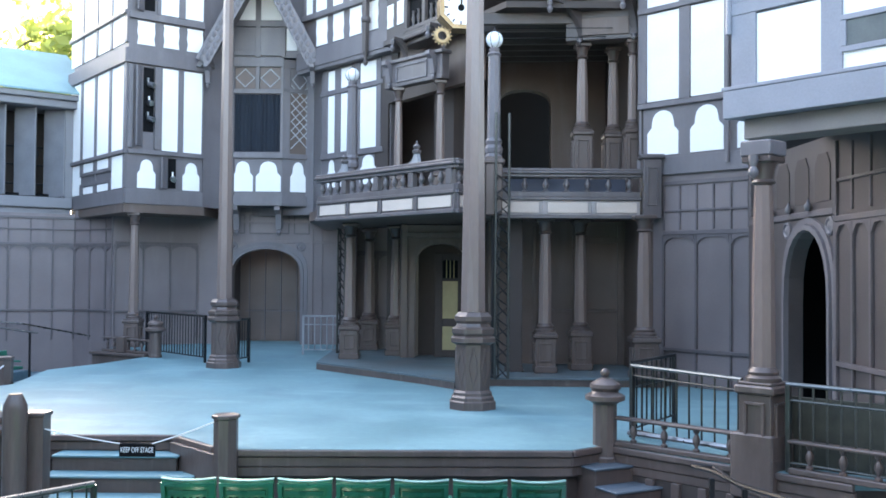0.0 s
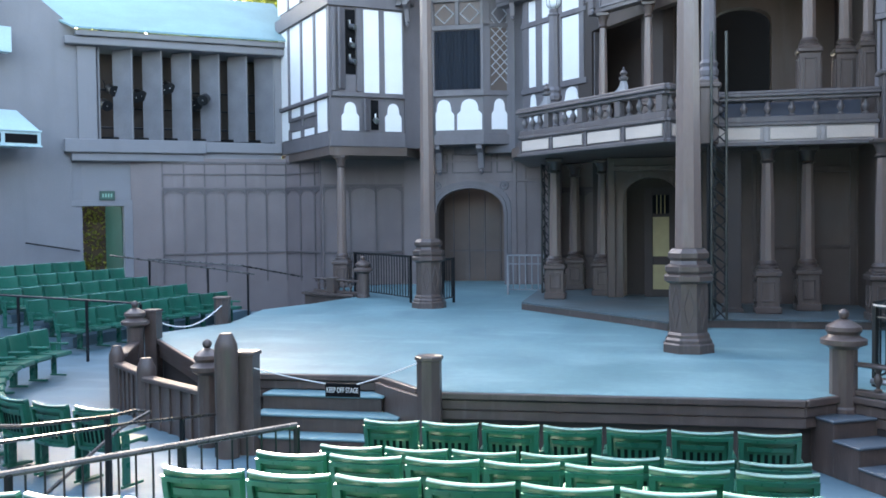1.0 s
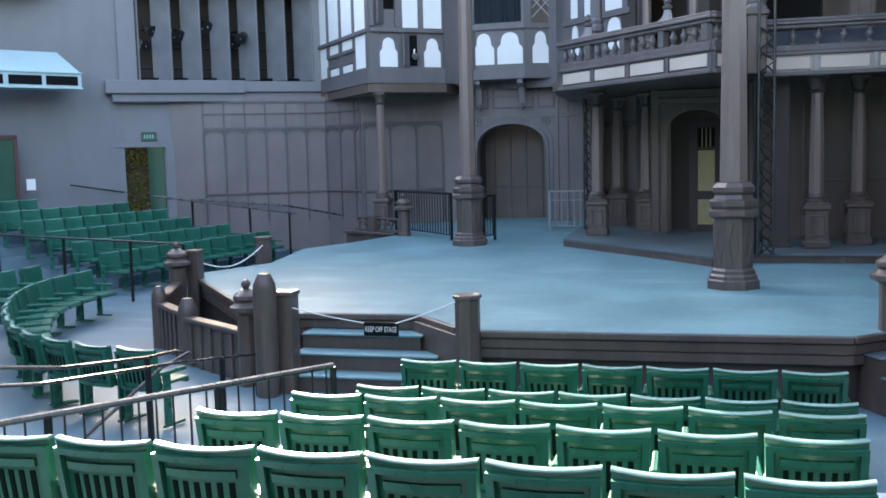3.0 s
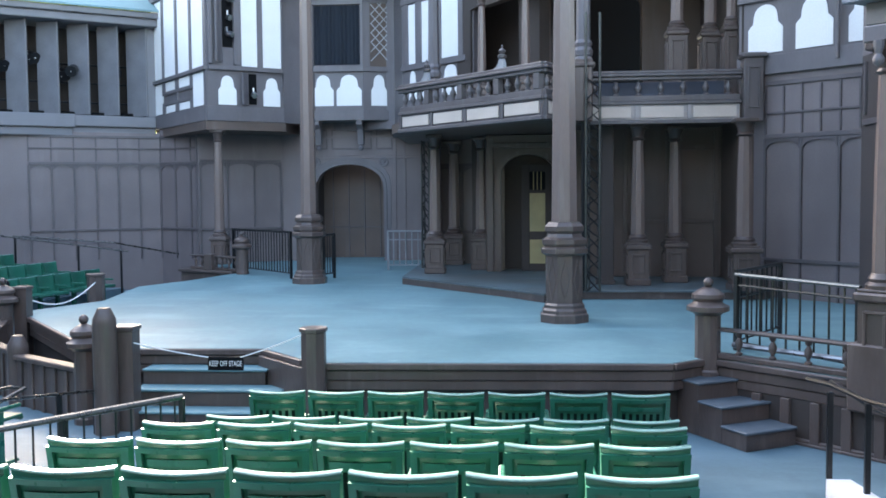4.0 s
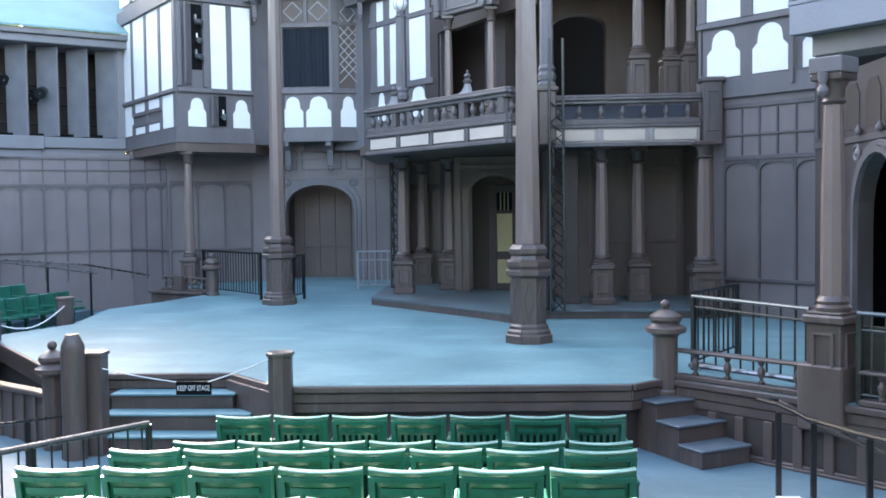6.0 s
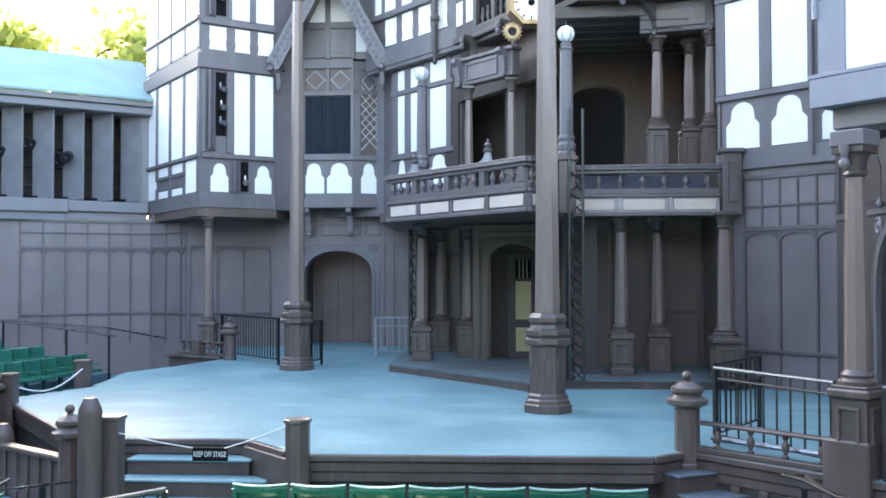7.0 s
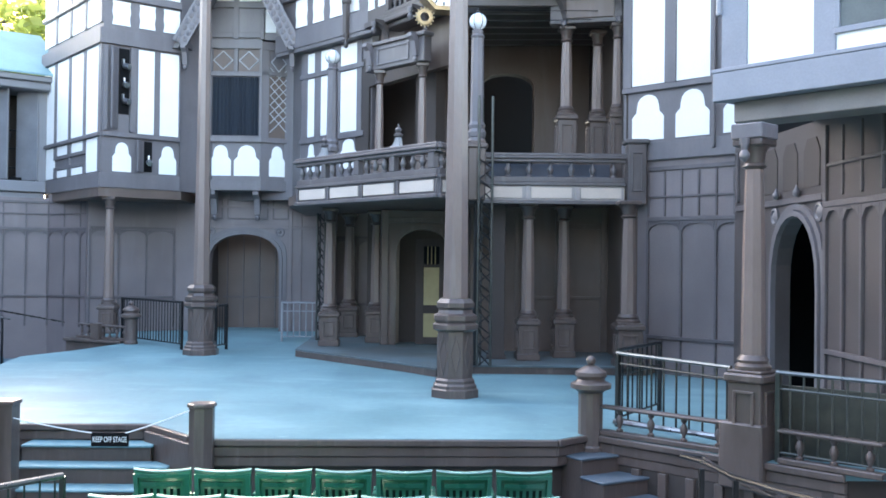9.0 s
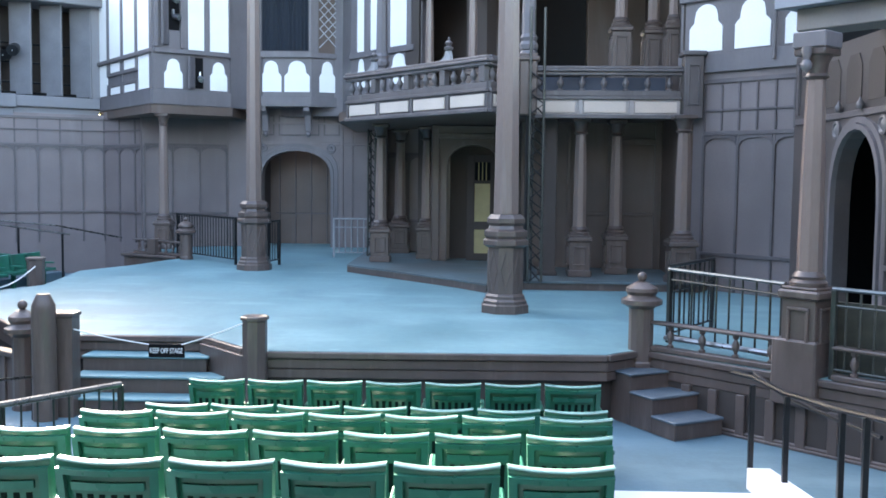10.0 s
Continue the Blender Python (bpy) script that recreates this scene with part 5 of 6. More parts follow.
LOWB = mesh("low_baluster", Geo().lathe([(0.036, 0.06), (0.038, 0.085), (0.018, 0.1), (0.022, 0.12), (0.042, 0.17), (0.04, 0.205), (0.016, 0.25), (0.034, 0.27), (0.036, 0.3)], 10), POSTWOOD, True)


def low_balustrade(p, q, n, label, z=0.0):
    t = thing("low_balustrade", along(p, q, z), label, "balustrade", "low balustrades")
    L = dist(p, q)
    part("foot_rail", Geo().box(0, -0.06, 0.0, L, 0.06, 0.06, 0.01), POSTWOOD, t)
    part("top_rail", Geo().box(0, -0.065, 0.3, L, 0.065, 0.335, 0.012), POSTWOOD, t)
    for i in range(n):
        piece("baluster", LOWB, t, pose((i + 0.6) * L / n, 0, 0))
    return t


low_balustrade((2.05, 10.96), (3.18, 9.83), 4, "low brown balustrade with turned balusters on the stage ledge")
low_balustrade((3.52, 9.45), (4.2, 8.7), 3, "low brown balustrade with turned balusters beyond the column")
low_balustrade((-8.08, 23.1), (-6.6, 22.02), 7, "low brown balustrade with turned balusters on the far ramp wall", 0.05)
conduit = thing("steel_conduit", pose(2.2, 11.0, 0.14), "bright steel tube running behind the low balustrade", "tube")
part("tube", Geo().tube([(0, 0, 0), (1.1, -1.12, 0)], 0.03), STEEL, conduit)
ped = thing("column_block", along((3.1, 9.9), (3.45, 9.53)), "brown block around the column foot on the ledge", "block")
part("block", Geo().box(0.03, -0.16, -0.3, 0.5, 0.3, 0.36, 0.02), POSTWOOD, ped)


def newel(x, y, z, h, label, r=0.13, ball=True):
    """A round newel with a bulbous turned cap."""
    t = thing("newel_post", pose(x, y, z), label, "newel post", "newel posts")
    part("post", Geo().lathe([(r * 1.1, 0), (r * 1.1, 0.06), (r, 0.08), (r, h - 0.42)], 12), POSTWOOD, t)
    b = h - 0.42
    prof = [(r, b), (r * 1.15, b + 0.02), (r * 1.65, b + 0.05), (r * 1.65, b + 0.1), (r * 1.2, b + 0.13), (r * 1.1, b + 0.15), (r * 1.3, b + 0.19), (r * 1.25, b + 0.23), (r * 0.7, b + 0.28), (r * 0.25, b + 0.31)]
    part("cap", Geo().lathe(prof, 20), POSTWOOD, t, smooth=True)
    if ball:
        c = b + 0.355
        part("ball", Geo().lathe([(0.02, c - 0.05)] + [(0.055 * math.sin(a), c - 0.055 * math.cos(a)) for a in (0.5, 1, 1.57, 2.1, 2.7)] + [(0.005, c + 0.056)], 12), POSTWOOD, t, smooth=True)
    return t


newel(1.93, 11.0, -0.2, 1.09, "brown turned newel with bulbous cap and ball by the stage corner", 0.14)
newel(-6.5, 21.95, 0, 0.98, "brown turned newel with a bulbous cap on the far stage edge", 0.14)
newel(-5.02, 10.75, -0.75, 1.25, "brown turned newel with a bulbous cap by the stage steps", 0.12)
newel(-7.83, 14.1, -0.75, 1.37, "brown turned newel with a bulbous cap at the ramp wall", 0.13)


def stage_post(x, y, z, top, r, n, label, cap=True, point=False):
    t = thing("stage_post", pose(x, y, z), label, "post", "stage posts")
    h = top - z
    part("post", Geo().lathe([(r, 0), (r, h - 0.05)] if not point else [(r, 0), (r, h - 0.2), (r * 0.95, h - 0.12), (r * 0.6, h - 0.02), (r * 0.5, h)], n, turn=math.pi / n), POSTWOOD, t, smooth=n > 8)
    if cap:
        part("cap", Geo().lathe([(r, h - 0.05), (r * 1.15, h - 0.04), (r * 1.15, h - 0.01), (r * 1.05, h)], n, turn=math.pi / n), POSTWOOD, t)
    return t


stage_post(-2.32, 10.42, GROUND, 0.40, 0.135, 8, "brown eight-sided post beside the stage steps")
stage_post(-4.42, 10.5, GROUND, 0.40, 0.15, 4, "brown square panelled post beside the stage steps")
stage_post(-4.58, 10.3, GROUND, 0.62, 0.13, 16, "weathered round post with a rounded top", False, True)
stage_post(-6.35, 11.75, GROUND, 0.1, 0.13, 10, "brown post with an acorn top at the ramp wall", False, True)
stage_post(-7.3, 12.65, GROUND, 0.12, 0.11, 10, "brown post with an acorn top at the ramp wall", False, True)
stage_post(-7.67, 16.9, GROUND, 0.44, 0.15, 8, "brown eight-sided post on the far stage side")
stage_post(-7.66, 14.35, GROUND, 0.46, 0.14, 4, "brown square post behind the ramp newel")


def board_wall(p, q, z0, z1, n, label):
    """A low boarded wall with a capping rail."""
    t = thing("ramp_wall", along(p, q), label, "low wall", "ramp walls")
    L = dist(p, q)
    part("boarding", Geo().box(0, -0.02, z0, L, 0.06, z1 - 0.06, 0.004), POSTWOOD, t)
    part("capping", Geo().box(0, -0.07, z1 - 0.06, L, 0.1, z1, 0.012), POSTWOOD, t)
    for i in range(n):
        part("upright", Geo().box((i + 0.5) * L / n - 0.03, -0.045, z0, (i + 0.5) * L / n + 0.03, -0.018, z1 - 0.062, 0.004), POSTWOOD, t)
    return t


board_wall((-6.3, 11.65), (-5.0, 10.75), GROUND, -0.12, 6, "low brown boarded wall of the entrance ramp")
board_wall((-7.35, 12.7), (-6.35, 11.75), GROUND, -0.1, 7, "low brown boarded wall of the entrance ramp")
board_wall((-7.8, 14.0), (-7.3, 12.75), GROUND, 0.0, 5, "low brown boarded wall of the entrance ramp")

# left stage steps with a chain and sign
for i, (xr, z) in enumerate(((-3.05, -0.19), (-2.8, -0.37), (-2.6, -0.56))):
    y = 11.42 - i * 0.29
    s = thing("stage_step", pose(0, 0, 0), "brown step with blue-grey painted tread up to the stage", "step", "stage steps")
    part("riser", Geo().box(-4.5, y - 0.29, GROUND, xr, y, z - 0.03, 0.006), POSTWOOD, s)
    part("tread", Geo().box(-4.5, y - 0.32, z - 0.028, xr + 0.03, y + 0.0, z, 0.008), STAGE, s)
st = thing("stair_string", along((-3.15, 11.4), (-2.45, 10.62)), "brown sloping side board of the stage steps", "board")
part("board", Geo().box(0, -0.06, GROUND, 1.05, 0.0, -0.07, 0.006), POSTWOOD, st)
sgn = thing("sign", pose(-3.35, 10.62, -0.035), "small black sign with white capitals hung on a chain", "sign")
part("plate", Geo().box(-0.2, -0.012, -0.075, 0.2, 0.012, 0.075, 0.004), BLACK, sgn)
txt = bpy.data.curves.new("lettering", "FONT")
txt.body, txt.size, txt.align_x, txt.align_y, txt.extrude = "KEEP OFF STAGE", 0.062, "CENTER", "CENTER", 0.002
tmp = bpy.data.objects.new("lettering_source", txt)
deps = bpy.context.evaluated_depsgraph_get()
let = new("lettering", bpy.data.meshes.new_from_object(tmp.evaluated_get(deps)))
bpy.data.objects.remove(tmp)
let.data.materials.clear()
let.data.materials.append(WHITE)
let.parent = sgn
let.matrix_basis = pose(0, -0.015, 0, 90, 0, 0) @ Matrix.Diagonal((0.8, 1.35, 1, 1))
ch = Geo()
for a, b, sag in ((Vector((-4.42, 10.42, 0.25)), Vector((-3.52, 10.62, 0.03)), 0.015), (Vector((-3.2, 10.62, 0.03)), Vector((-2.42, 10.36, 0.33)), 0.012)):
    ch.tube([a.lerp(b, i / 8) - Vector((0, 0, sag * math.sin(math.pi * i / 8))) for i in range(9)], 0.007, 5)
chain = tagged(new("chain", mesh("chain", ch, WHITE)), "white plastic chain slung between the stage posts", "chain")
for a, b in (((-7.65, 14.3, 0.3), (-7.62, 16.8, 0.3)), ):
    a, b = Vector(a), Vector(b)
    tagged(new("chain", mesh("chain", Geo().tube([a.lerp(b, i / 10) - Vector((0, 0, 0.24 * math.sin(math.pi * i / 10))) for i in range(11)], 0.012, 5), WHITE)), "white plastic chain slung between two posts", "chain")

# right stage steps
dv, RUN = Vector((0.485, -0.874)), 0.365
for i in range(3):
    a, b = (2.29 + dv.x * RUN * (i - 1), 10.81 + dv.y * RUN * (i - 1)), (2.29 + dv.x * RUN * i, 10.81 + dv.y * RUN * i)
    s = thing("side_step", along(a, b), "brown wooden side step with grey tread", "step", "side steps")
    z = -0.185 * (i + 1)
    part("body", Geo().box(0, -0.62, GROUND, RUN, 0.02, z - 0.03, 0.006), POSTWOOD, s)
    part("tread", Geo().box(-0.0, -0.64, z - 0.028, RUN + 0.025, 0.02, z, 0.008), GREYTREAD, s)
lw2 = thing("ledge_wall", along((2.0, 10.98), (3.95, 8.98)), "brown boarded wall below the stage ledge", "low wall")
part("boarding", Geo().box(0, 0.0, GROUND, 2.8, 0.08, -0.3, 0.004), DARKWALL, lw2)
for i in range(7):
    part("upright", Geo().box(0.5 + i * 0.33, -0.06, GROUND, 0.6 + i * 0.33, 0.0, -0.3, 0.006), POSTWOOD, lw2)
part("skirting", Geo().box(0, -0.05, GROUND, 2.8, 0.0, GROUND + 0.06, 0.01).box(0, -0.08, GROUND, 2.8, -0.05, GROUND + 0.03, 0.006), POSTWOOD, lw2)

# ---- foreground hand rails ----
def pipe_rail(pts, post_at, label, material, foot, bars=0, r=0.022, tall=None):
    t = thing("hand_rail", pose(0, 0, 0), label, "hand rail", "hand rails")
    part("rail", Geo().tube(pts, r), material, t)
    for x, y, z in post_at:
        part("post", Geo().box(x - 0.022, y - 0.022, foot, x + 0.022, y + 0.022, z - 0.01, 0.004), IRON, t)
    a, b = Vector(pts[0]), Vector(pts[-1])
    for i in range(bars):
        p = a.lerp(b, (i + 0.5) / bars)
        part("bar", Geo().tube([(p.x, p.y, foot + 0.1), (p.x, p.y, p.z)], 0.008, 6), IRON, t)
    if bars:
        part("lower_rail", Geo().tube([(a.x, a.y, foot + 0.1), (b.x, b.y, foot + 0.1)], 0.014), IRON, t)
    return t


DARKRAIL = mat("worn bronze rail", (0.12, 0.11, 0.10), 0.28, 0.3, 8, 0.1, 60, metal=0.8)
pipe_rail([(-4.9, 5.2, 0.2), (-2.83, 7.8, 0.2)], [(-2.83, 7.8, 0.2), (-3.45, 7.02, 0.2), (-4.2, 6.05, 0.2), (-4.85, 5.25, 0.2)], "worn metal hand rail with thin upright bars", DARKRAIL, GROUND, 26, 0.026)
pipe_rail([(-6.4, 6.9, 0.27), (-5.0, 7.3, 0.224), (-4.83, 8.3, 0.1), (-4.77, 8.7, 0.08), (-4.66, 8.75, 0.06), (-4.75, 8.4, -0.016), (-4.885, 7.4, -0.375)], [(-4.83, 8.3, 0.1)], "bent pipe hand rail by the side entrance", DARKRAIL, GROUND, 0, 0.018)
pipe_rail([(-5.6, 5.6, 0.4), (-4.665, 6.6, 0.27), (-4.63, 8.4, 0.03), (-4.695, 10.3, -0.28)], [(-4.64, 8.0, 0.08), (-4.66, 9.4, -0.13), (-4.695, 10.28, -0.28)], "thin dark sloping hand rail before the ramp wall", DARKRAIL, GROUND, 0, 0.015)
RIGHTR = [(2.42, 8.95, 0.16), (2.52, 8.6, 0.18), (2.62, 8.1, 0.16), (2.78, 7.4, 0.2), (2.95, 6.6, 0.28)]
pipe_rail(RIGHTR, [(2.46, 8.45, 0.16), (2.62, 8.02, 0.16), (2.8, 7.3, 0.2), (2.86, 7.0, 0.24)], "dark metal hand rail beside the aisle steps", IRON, -0.74, 0, 0.024)
pipe_rail([(2.42, 8.95, 0.17), (2.6, 8.9, 0.16), (2.75, 8.3, 0.05), (3.05, 7.2, 0.03)], [], "second dark metal hand rail beside the aisle steps", IRON, -0.74, 0, 0.02)
kerb = thing("white_kerb", pose(0, 0, 0), "white painted kerb block and step nosing at the aisle", "kerb")
part("block", Geo().slab([(2.42, 8.4), (2.62, 8.4), (2.88, 6.5), (2.6, 6.5)], GROUND, -0.57), WHITE, kerb)
part("nosing", Geo().box(1.1, 7.9, GROUND, 2.42, 8.12, -0.7, 0.008), WHITE, kerb)

# ---- seating bank at the left ----
def bank_row(pts_chairs):
    for x, y, z, a in pts_chairs:
        copy_thing(first, pose(x, y, z, 0, 0, a + random.uniform(-2, 2)))


for k in range(6):
    x, z = -11.15 - 0.92 * k, GROUND + 0.03 + 0.19 * k
    y = 17.6 + 0.35 * k
    while y < min(24.2 - 0.25 * k, 23.2 - max(0, (-x - 14.62)) / 0.62 - 0.6):
        bank_row([(x + 0.22 * (y - 18.3), y, z, -102)])
        y += 0.54
    if k:
        setting("terrace", Geo().slab([(x + 0.5, 17.9 + 0.3 * k), (x + 1.85, 24.1), (x - 0.4, 24.1), (x - 0.6, 17.9)], GROUND + 0.004 * k, z), HOUSE, "blue-grey concrete seating terrace", "terrace")
curve = [(-5.28, 8.93), (-5.85, 9.06), (-6.42, 9.28), (-6.95, 9.58), (-7.42, 9.95), (-7.85, 10.38), (-8.26, 10.85), (-8.64, 11.34), (-8.99, 11.85), (-9.3, 12.38), (-9.56, 12.93), (-9.74, 13.5), (-9.84, 14.08), (-9.86, 14.66)]
for i, (x, y) in enumerate(curve):
    a, b = curve[max(i - 1, 0)], curve[min(i + 1, len(curve) - 1)]
    ang = math.degrees(math.atan2(b[1] - a[1], b[0] - a[0])) + 180
    bank_row([(x, y, GROUND + 0.02, ang)])
    if i > 3:
        nrm = Vector((math.cos(radians(ang + 90)), math.sin(radians(ang + 90)))) * -0.98
        bank_row([(x + nrm.x, y + nrm.y, GROUND + 0.1, ang)])
pipe_rail([(-12.6, 15.6, 0.62), (-9.3, 16.9, 0.3)], [(-9.3, 16.9, 0.3), (-10.2, 16.55, 0.4), (-11.3, 16.1, 0.5), (-12.4, 15.7, 0.6)], "black hand rail in front of the seating bank", IRON, GROUND, 0, 0.02)
pipe_rail([(-13.9, 23.55, 0.92), (-11.5, 23.7, 0.62), (-9.9, 23.7, 0.42)], [(-12.8, 23.62, 0.78), (-11.2, 23.7, 0.58), (-10.1, 23.7, 0.44)], "dark hand rail along the sloping side ramp", DARKRAIL, GROUND, 0, 0.022)
pipe_rail([(-13.2, 24.25, 0.8), (-11.0, 25.4, 0.55), (-8.95, 24.6, 0.3)], [], "dark wall hand rail along the sloping side ramp", DARKRAIL, GROUND, 0, 0.022)
rampw = thing("ramp_wall", along((-9.9, 24.0), (-6.7, 22.15)), "low brown wall under the far balustrade", "low wall", "ramp walls")
part("boarding", Geo().box(1.9, -0.1, GROUND, 3.7, 0.1, -0.02, 0.01), POSTWOOD, rampw)
part("capping", Geo().box(1.86, -0.17, -0.018, 3.72, 0.14, 0.05, 0.014), POSTWOOD, rampw)
part("pier", Geo().box(2.72, -0.12, 0.052, 2.98, 0.1, 0.42, 0.012), POSTWOOD, rampw)

# ---- exit door, sign, ivy, side wall fittings ----
ed = thing("door_2", along((-15.0, 23.2), (-10.4, 26.66)) @ pose(1.5, 0.34, 0, 0, 0, -68), "dark green exit door standing open", "door", kind="structure")
part("leaf", Geo().box(-0.9, 0, -0.5, 0, 0.05, 2.22, 0.006), mat("dark green door paint", (0.012, 0.08, 0.055), 0.45), ed)
ex = thing("exit_sign", along((-15.0, 23.2), (-10.4, 26.66)) @ pose(1.1, -0.06, 2.5), "small dark green exit sign above the doorway", "sign")
part("case", Geo().box(-0.19, -0.04, -0.12, 0.19, 0.05, 0.12, 0.01), mat("green sign case", (0.02, 0.07, 0.05), 0.4), ex)
for i in range(4):
    part("bar", Geo().box(-0.13 + i * 0.07, -0.048, -0.05, -0.09 + i * 0.07, -0.039, 0.05, 0.002), mat("pale sign mark", (0.2, 0.4, 0.3), 0.4), ex)
IVY = mat("sunlit ivy leaf", (0.16, 0.20, 0.035), 0.6, 0.5, 8, 0.1, 30, each=0.2)
LEAF = mat("sunlit tree leaf", (0.20, 0.22, 0.05), 0.6, 0.4, 2, 0.1, 20)
for leaf in (LEAF, IVY):
    ln, ll = leaf.node_tree.nodes, leaf.node_tree.links
    thin, both = ln.new("ShaderNodeBsdfTranslucent"), ln.new("ShaderNodeMixShader")
    thin.inputs[0].default_value, both.inputs[0].default_value = (0.42, 0.46, 0.12, 1), 0.55
    ll.new(ln["Principled BSDF"].outputs[0], both.inputs[1])
    ll.new(thin.outputs[0], both.inputs[2])
    ll.new(both.outputs[0], ln["Material Output"].inputs[0])
BARK = mat("bark", (0.10, 0.075, 0.055), 0.9, 0.4, 4, 0.6, 30)


def leaves(n, spread, size, seed):
    rnd = random.Random(seed)
    g = Geo()
    for _ in range(n):
        c = spread(rnd)
        a = Vector((rnd.gauss(0, 1), rnd.gauss(0, 1), rnd.gauss(0, 1))).normalized()
        b = a.cross(Vector((rnd.gauss(0, 1), rnd.gauss(0, 1), rnd.gauss(0, 1)))).normalized()
        s = size * rnd.uniform(0.6, 1.3)
        c = Vector(c)
        g.add([c - a * s, c + b * s * 0.5, c + a * s, c - b * s * 0.5], [(0, 1, 2, 3)])
    return g


ivy = thing("ivy", along((-15.0, 23.2), (-10.4, 26.66)) @ pose(0.3, 1.6, GROUND), "sunlit ivy on a wall beyond the exit door", "ivy", kind="stuff")
part("foliage", leaves(1500, lambda r: (r.uniform(-0.8, 1.6), r.gauss(0, 0.08), r.uniform(0.0, 3.2)), 0.07, 5), IVY, ivy)
part("backing", Geo().box(-1.2, 0.15, 0, 2.2, 0.25, 3.6), BARK, ivy)


def tree(x, y, h, r, seed, n=7000):
    t = thing("tree", pose(x, y, GROUND), "tall tree with sunlit yellow-green leaves behind the roof", "tree", "trees")
    rnd = random.Random(seed)
    part("trunk", Geo().tube([(0, 0, 0), (0.1, 0.1, h * 0.3), (-0.1, 0.0, h * 0.6), (0.1, 0, h * 0.9)], 0.25), BARK, t)
    clumps = [(rnd.gauss(0, r * 0.45), rnd.gauss(0, r * 0.45), h * rnd.uniform(0.45, 0.98)) for _ in range(38)]
    for c in clumps[:12]:
        part("limb", Geo().tube([(0, 0, c[2] * 0.6), (c[0] * 0.5, c[1] * 0.5, c[2] * 0.85), c], 0.07, 6), BARK, t)

    def spread(q):
        c = q.choice(clumps)
        return (c[0] + q.gauss(0, r * 0.16), c[1] + q.gauss(0, r * 0.16), c[2] + q.gauss(0, r * 0.14))
    part("crown", leaves(n, spread, 0.32, seed + 1), LEAF, t)
    return t


tree(-22, 37, 12.8, 5, 11)
tree(-15.5, 41, 13.3, 5, 12)
tree(-28, 31, 12.2, 5, 13)
tree(-9.5, 38, 13.2, 4, 14)

LWP, LWQ = (-20.5, 14.0), (-14.62, 23.48)
LWL = dist(LWP, LWQ)
lwm = along(LWP, LWQ)
aw2 = thing("awning", lwm @ pose(LWL - 4.2, 0, 3.62), "pale grey sloped awning box with slots on the side wall", "awning")
part("body", Geo().add([(0, -0.9, 0.05), (2.75, -0.9, 0.05), (2.75, 0, 0.05), (0, 0, 0.05), (0, -0.9, 0.42), (2.75, -0.9, 0.42), (2.55, 0, 1.0), (0, 0, 1.0)], [(0, 1, 2, 3), (4, 5, 6, 7), (0, 1, 5, 4), (1, 2, 6, 5), (3, 0, 4, 7), (2, 3, 7, 6)]), ROOF, aw2)
for u in (0.1, 1.0, 1.88):
    # black plates laid on the box for the dark inside the slots
    part("slot", Geo().box(u, -0.915, 0.12, u + 0.78, -0.9, 0.34), BLACK, aw2, "black plate painted as the slot's unlit inside")
part("lip", Geo().box(-0.02, -0.94, 0.4, 2.77, -0.88, 0.44, 0.008).box(-0.02, -0.94, 0.03, 2.77, -0.9, 0.07, 0.008), ROOF, aw2)
win = thing("window_1", lwm @ pose(LWL - 3.4, 0, 6.0), "dark window with a pale sill in the side wall", "window", kind="structure")
part("pane", Geo().box(0, -0.02, 0.3, 1.2, 0.0, 1.6), BLACK, win)
part("window_sill", Geo().box(-0.6, -0.3, 0, 1.55, 0, 0.62, 0.01), ROOF, win)
part("pane", Geo().box(-0.5, -0.02, 0.62, -0.05, 0.0, 1.9), BLACK, win)
for k in range(3):
    part("glazing_bar", Geo().box(-0.5, -0.04, 0.95 + 0.4 * k, 1.2, -0.018, 1.0 + 0.4 * k, 0.004), STUCCO, win)
d3 = thing("door_3", lwm @ pose(7.66, 0, 0.25), "green side door with a red-brown frame", "door", kind="structure")
part("leaf", Geo().box(0, -0.03, 0, 0.62, 0, 2.2), mat("green side door", (0.02, 0.09, 0.05), 0.5), d3)
part("door_frame", Geo().box(-0.1, -0.05, 0, 0, 0, 2.3).box(0.62, -0.05, 0, 0.72, 0, 2.3).box(-0.1, -0.05, 2.2, 0.72, 0, 2.32), mat("red-brown frame", (0.11, 0.05, 0.045), 0.6), d3)
nt = thing("notice", lwm @ pose(LWL - 2.5, -0.005, 1.35), "small white notice on the side wall", "notice")
part("sheet", Geo().box(-0.11, -0.012, -0.14, 0.11, 0, 0.14, 0.002), WHITE, nt)
pipe_rail([(-15.35, 22.1, 1.3), (-14.6, 23.3, 1.05)], [], "short dark wall hand rail by the exit", IRON, 0.5, 0, 0.02)
spot = thing("spotlight", along((-14.62, 23.48), (-10.35, 26.7)) @ pose(3.35, 0.1, 5.05), "white-faced theatre spotlight in the gallery", "spotlight", "spotlights")
part("can", Geo().lathe([(0.1, 0), (0.13, 0.1), (0.13, 0.4), (0.15, 0.42)], 16, m=pose(0, 0.2, 0.2, 110, 0, -25)), IRON, spot, smooth=True)
part("lens", Geo().lathe([(0.13, 0.405), (0.02, 0.42)], 16, m=pose(0, 0.2, 0.2, 110, 0, -25)), GLOBE, spot)
part("yoke", Geo().tube([(0, 0.3, 0.1), (0, 0.4, 0.4)], 0.02), IRON, spot)
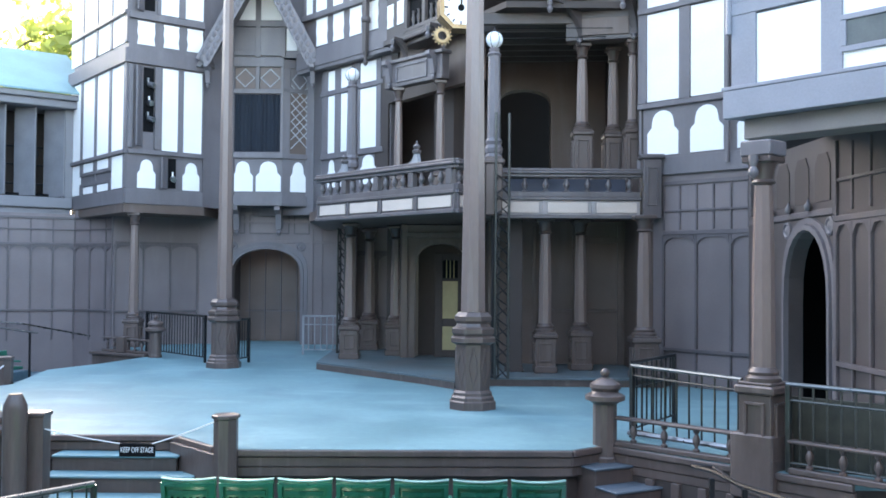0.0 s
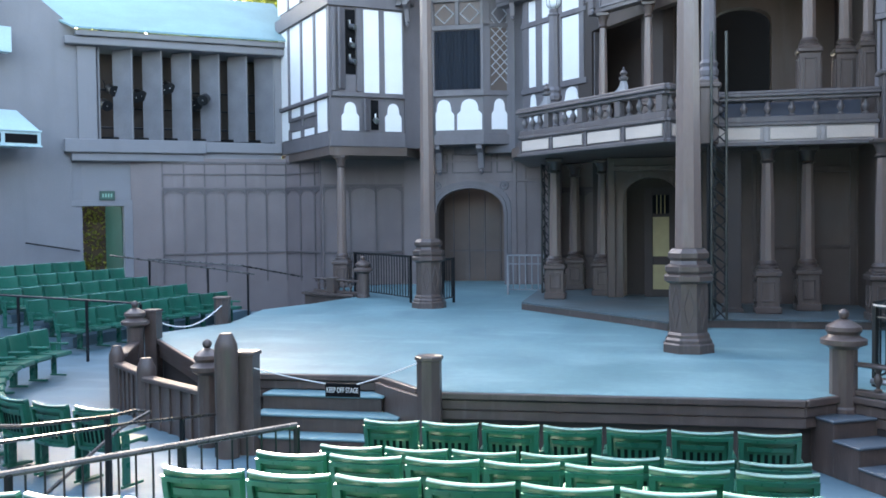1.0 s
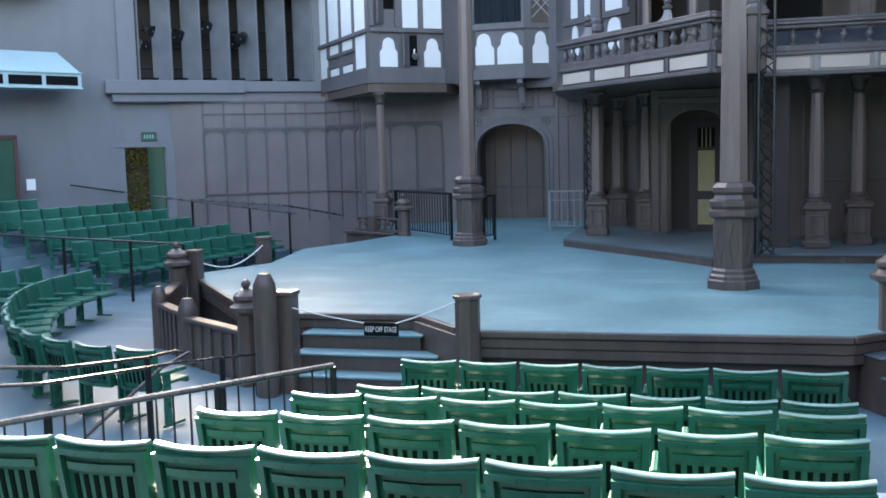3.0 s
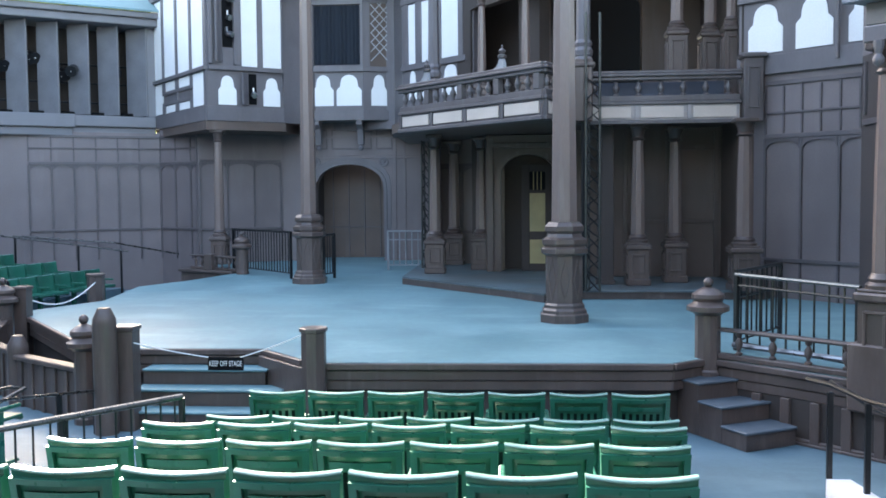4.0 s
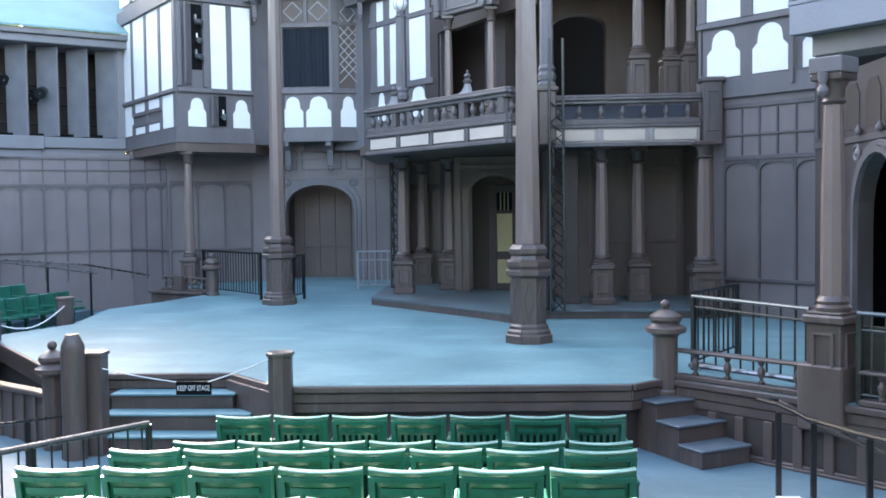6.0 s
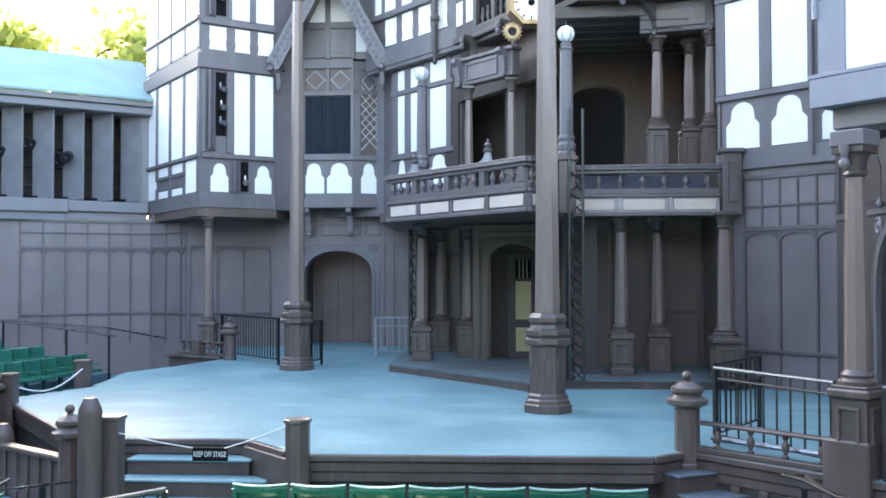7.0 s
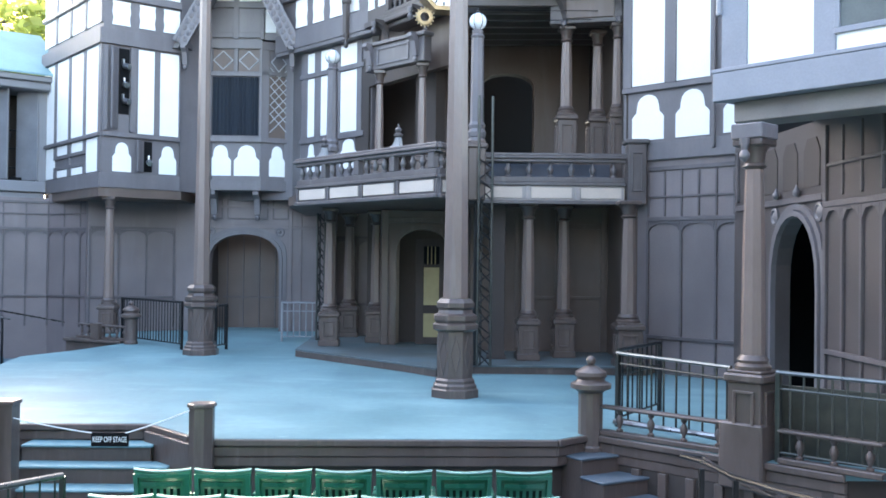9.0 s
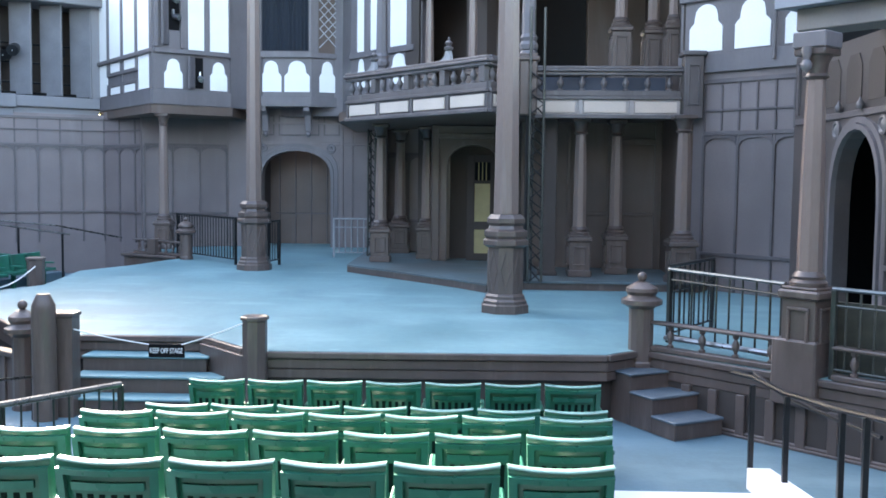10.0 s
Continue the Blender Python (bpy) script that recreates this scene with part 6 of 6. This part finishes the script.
for u in (0.75, 0.95, 1.5, 1.65, 2.25, 2.4, 3.05, 3.2, 4.5):
    copy_thing(spot, along((-14.62, 23.48), (-10.35, 26.7)) @ pose(u, 0.55, 4.6 + (u * 7 % 1.0), 0, 0, 40))

for u, z in ((0.5, 5.75), (0.5, 6.15), (0.5, 6.6), (1.13, 4.3), (0.5, 8.9)):
    sl = thing("slot_light", along((-7.72, 23.5), (-6.17, 24.7)) @ pose(u, -0.1, z, 0, 0, random.uniform(-30, 30)), "small stage light of bare steel in the slot", "spotlight", "slot lights")
    part("can", Geo().lathe([(0.05, 0), (0.07, 0.05), (0.07, 0.2)], 12, m=pose(0, 0.05, 0, 105, 0, 10)), STEEL, sl, smooth=True)
    part("lens", Geo().lathe([(0.065, 0.205), (0.01, 0.215)], 12, m=pose(0, 0.05, 0, 105, 0, 10)), VENT, sl)
    part("clamp", Geo().box(-0.02, 0.02, 0.03, 0.02, 0.1, 0.16, 0.004), STEEL, sl)

# ---- unseen rest of the house, added behind and above the view to shape light ----
wall("wall_side_house", (-20.5, -14.0), (-20.5, 14.0), GROUND, 12.0, STUCCO, "unseen grey stucco side wall, added to cut skylight", 0.3).matrix_basis = along((-20.5, 14.0), (-20.5, -14.0)) @ pose(0, -0.3, 0)
wall("wall_rear", (14.0, -14.0), (-20.8, -14.0), GROUND, 9.0, STUCCO, "unseen grey stucco rear wall, added to shape skylight", 0.3)
wall("wall_house_right", (9.5, 7.0), (14.0, -14.0), GROUND, 8.0, STUCCO, "unseen grey stucco right wall, added to shape skylight", 0.3)
wall("wall_house_right_front", (6.2, 7.3), (9.5, 7.0), GROUND, 8.0, STUCCO, "unseen grey stucco wall by the right storey, added to shape skylight", 0.3)
# invented block above the view that keeps direct sun off the stage
setting("stage_house_roof", Geo().slab([(-3.0, 25.5), (0.5, 18.6), (6.5, 16.5), (8, 30), (-8, 30), (-8.5, 26.0)], 10.62, 14.0), TIMBER, "unseen stage house block above the facade, added to block sun", "roof")

# unseen covered rear balcony, added over and behind the camera to block skylight
setting("rear_balcony", Geo().slab([(-14.0, -14.0), (14.0, -14.0), (11.0, -1.5), (7.0, -0.6), (0.0, -0.2), (-6.0, -1.0), (-12.0, -2.5)], 5.6, 6.0), STUCCO, "unseen grey stucco rear balcony, added to block sky overhead", "balcony")
setting("rear_balcony_front", Geo().slab([(-12.0, -2.5), (-6.0, -1.0), (0.0, -0.2), (7.0, -0.6), (11.0, -1.5), (11.0, -1.7), (7.0, -0.8), (0.0, -0.4), (-6.0, -1.2), (-12.0, -2.7)], 6.004, 7.0), STUCCO, "grey stucco front of the unseen added balcony", "balcony")
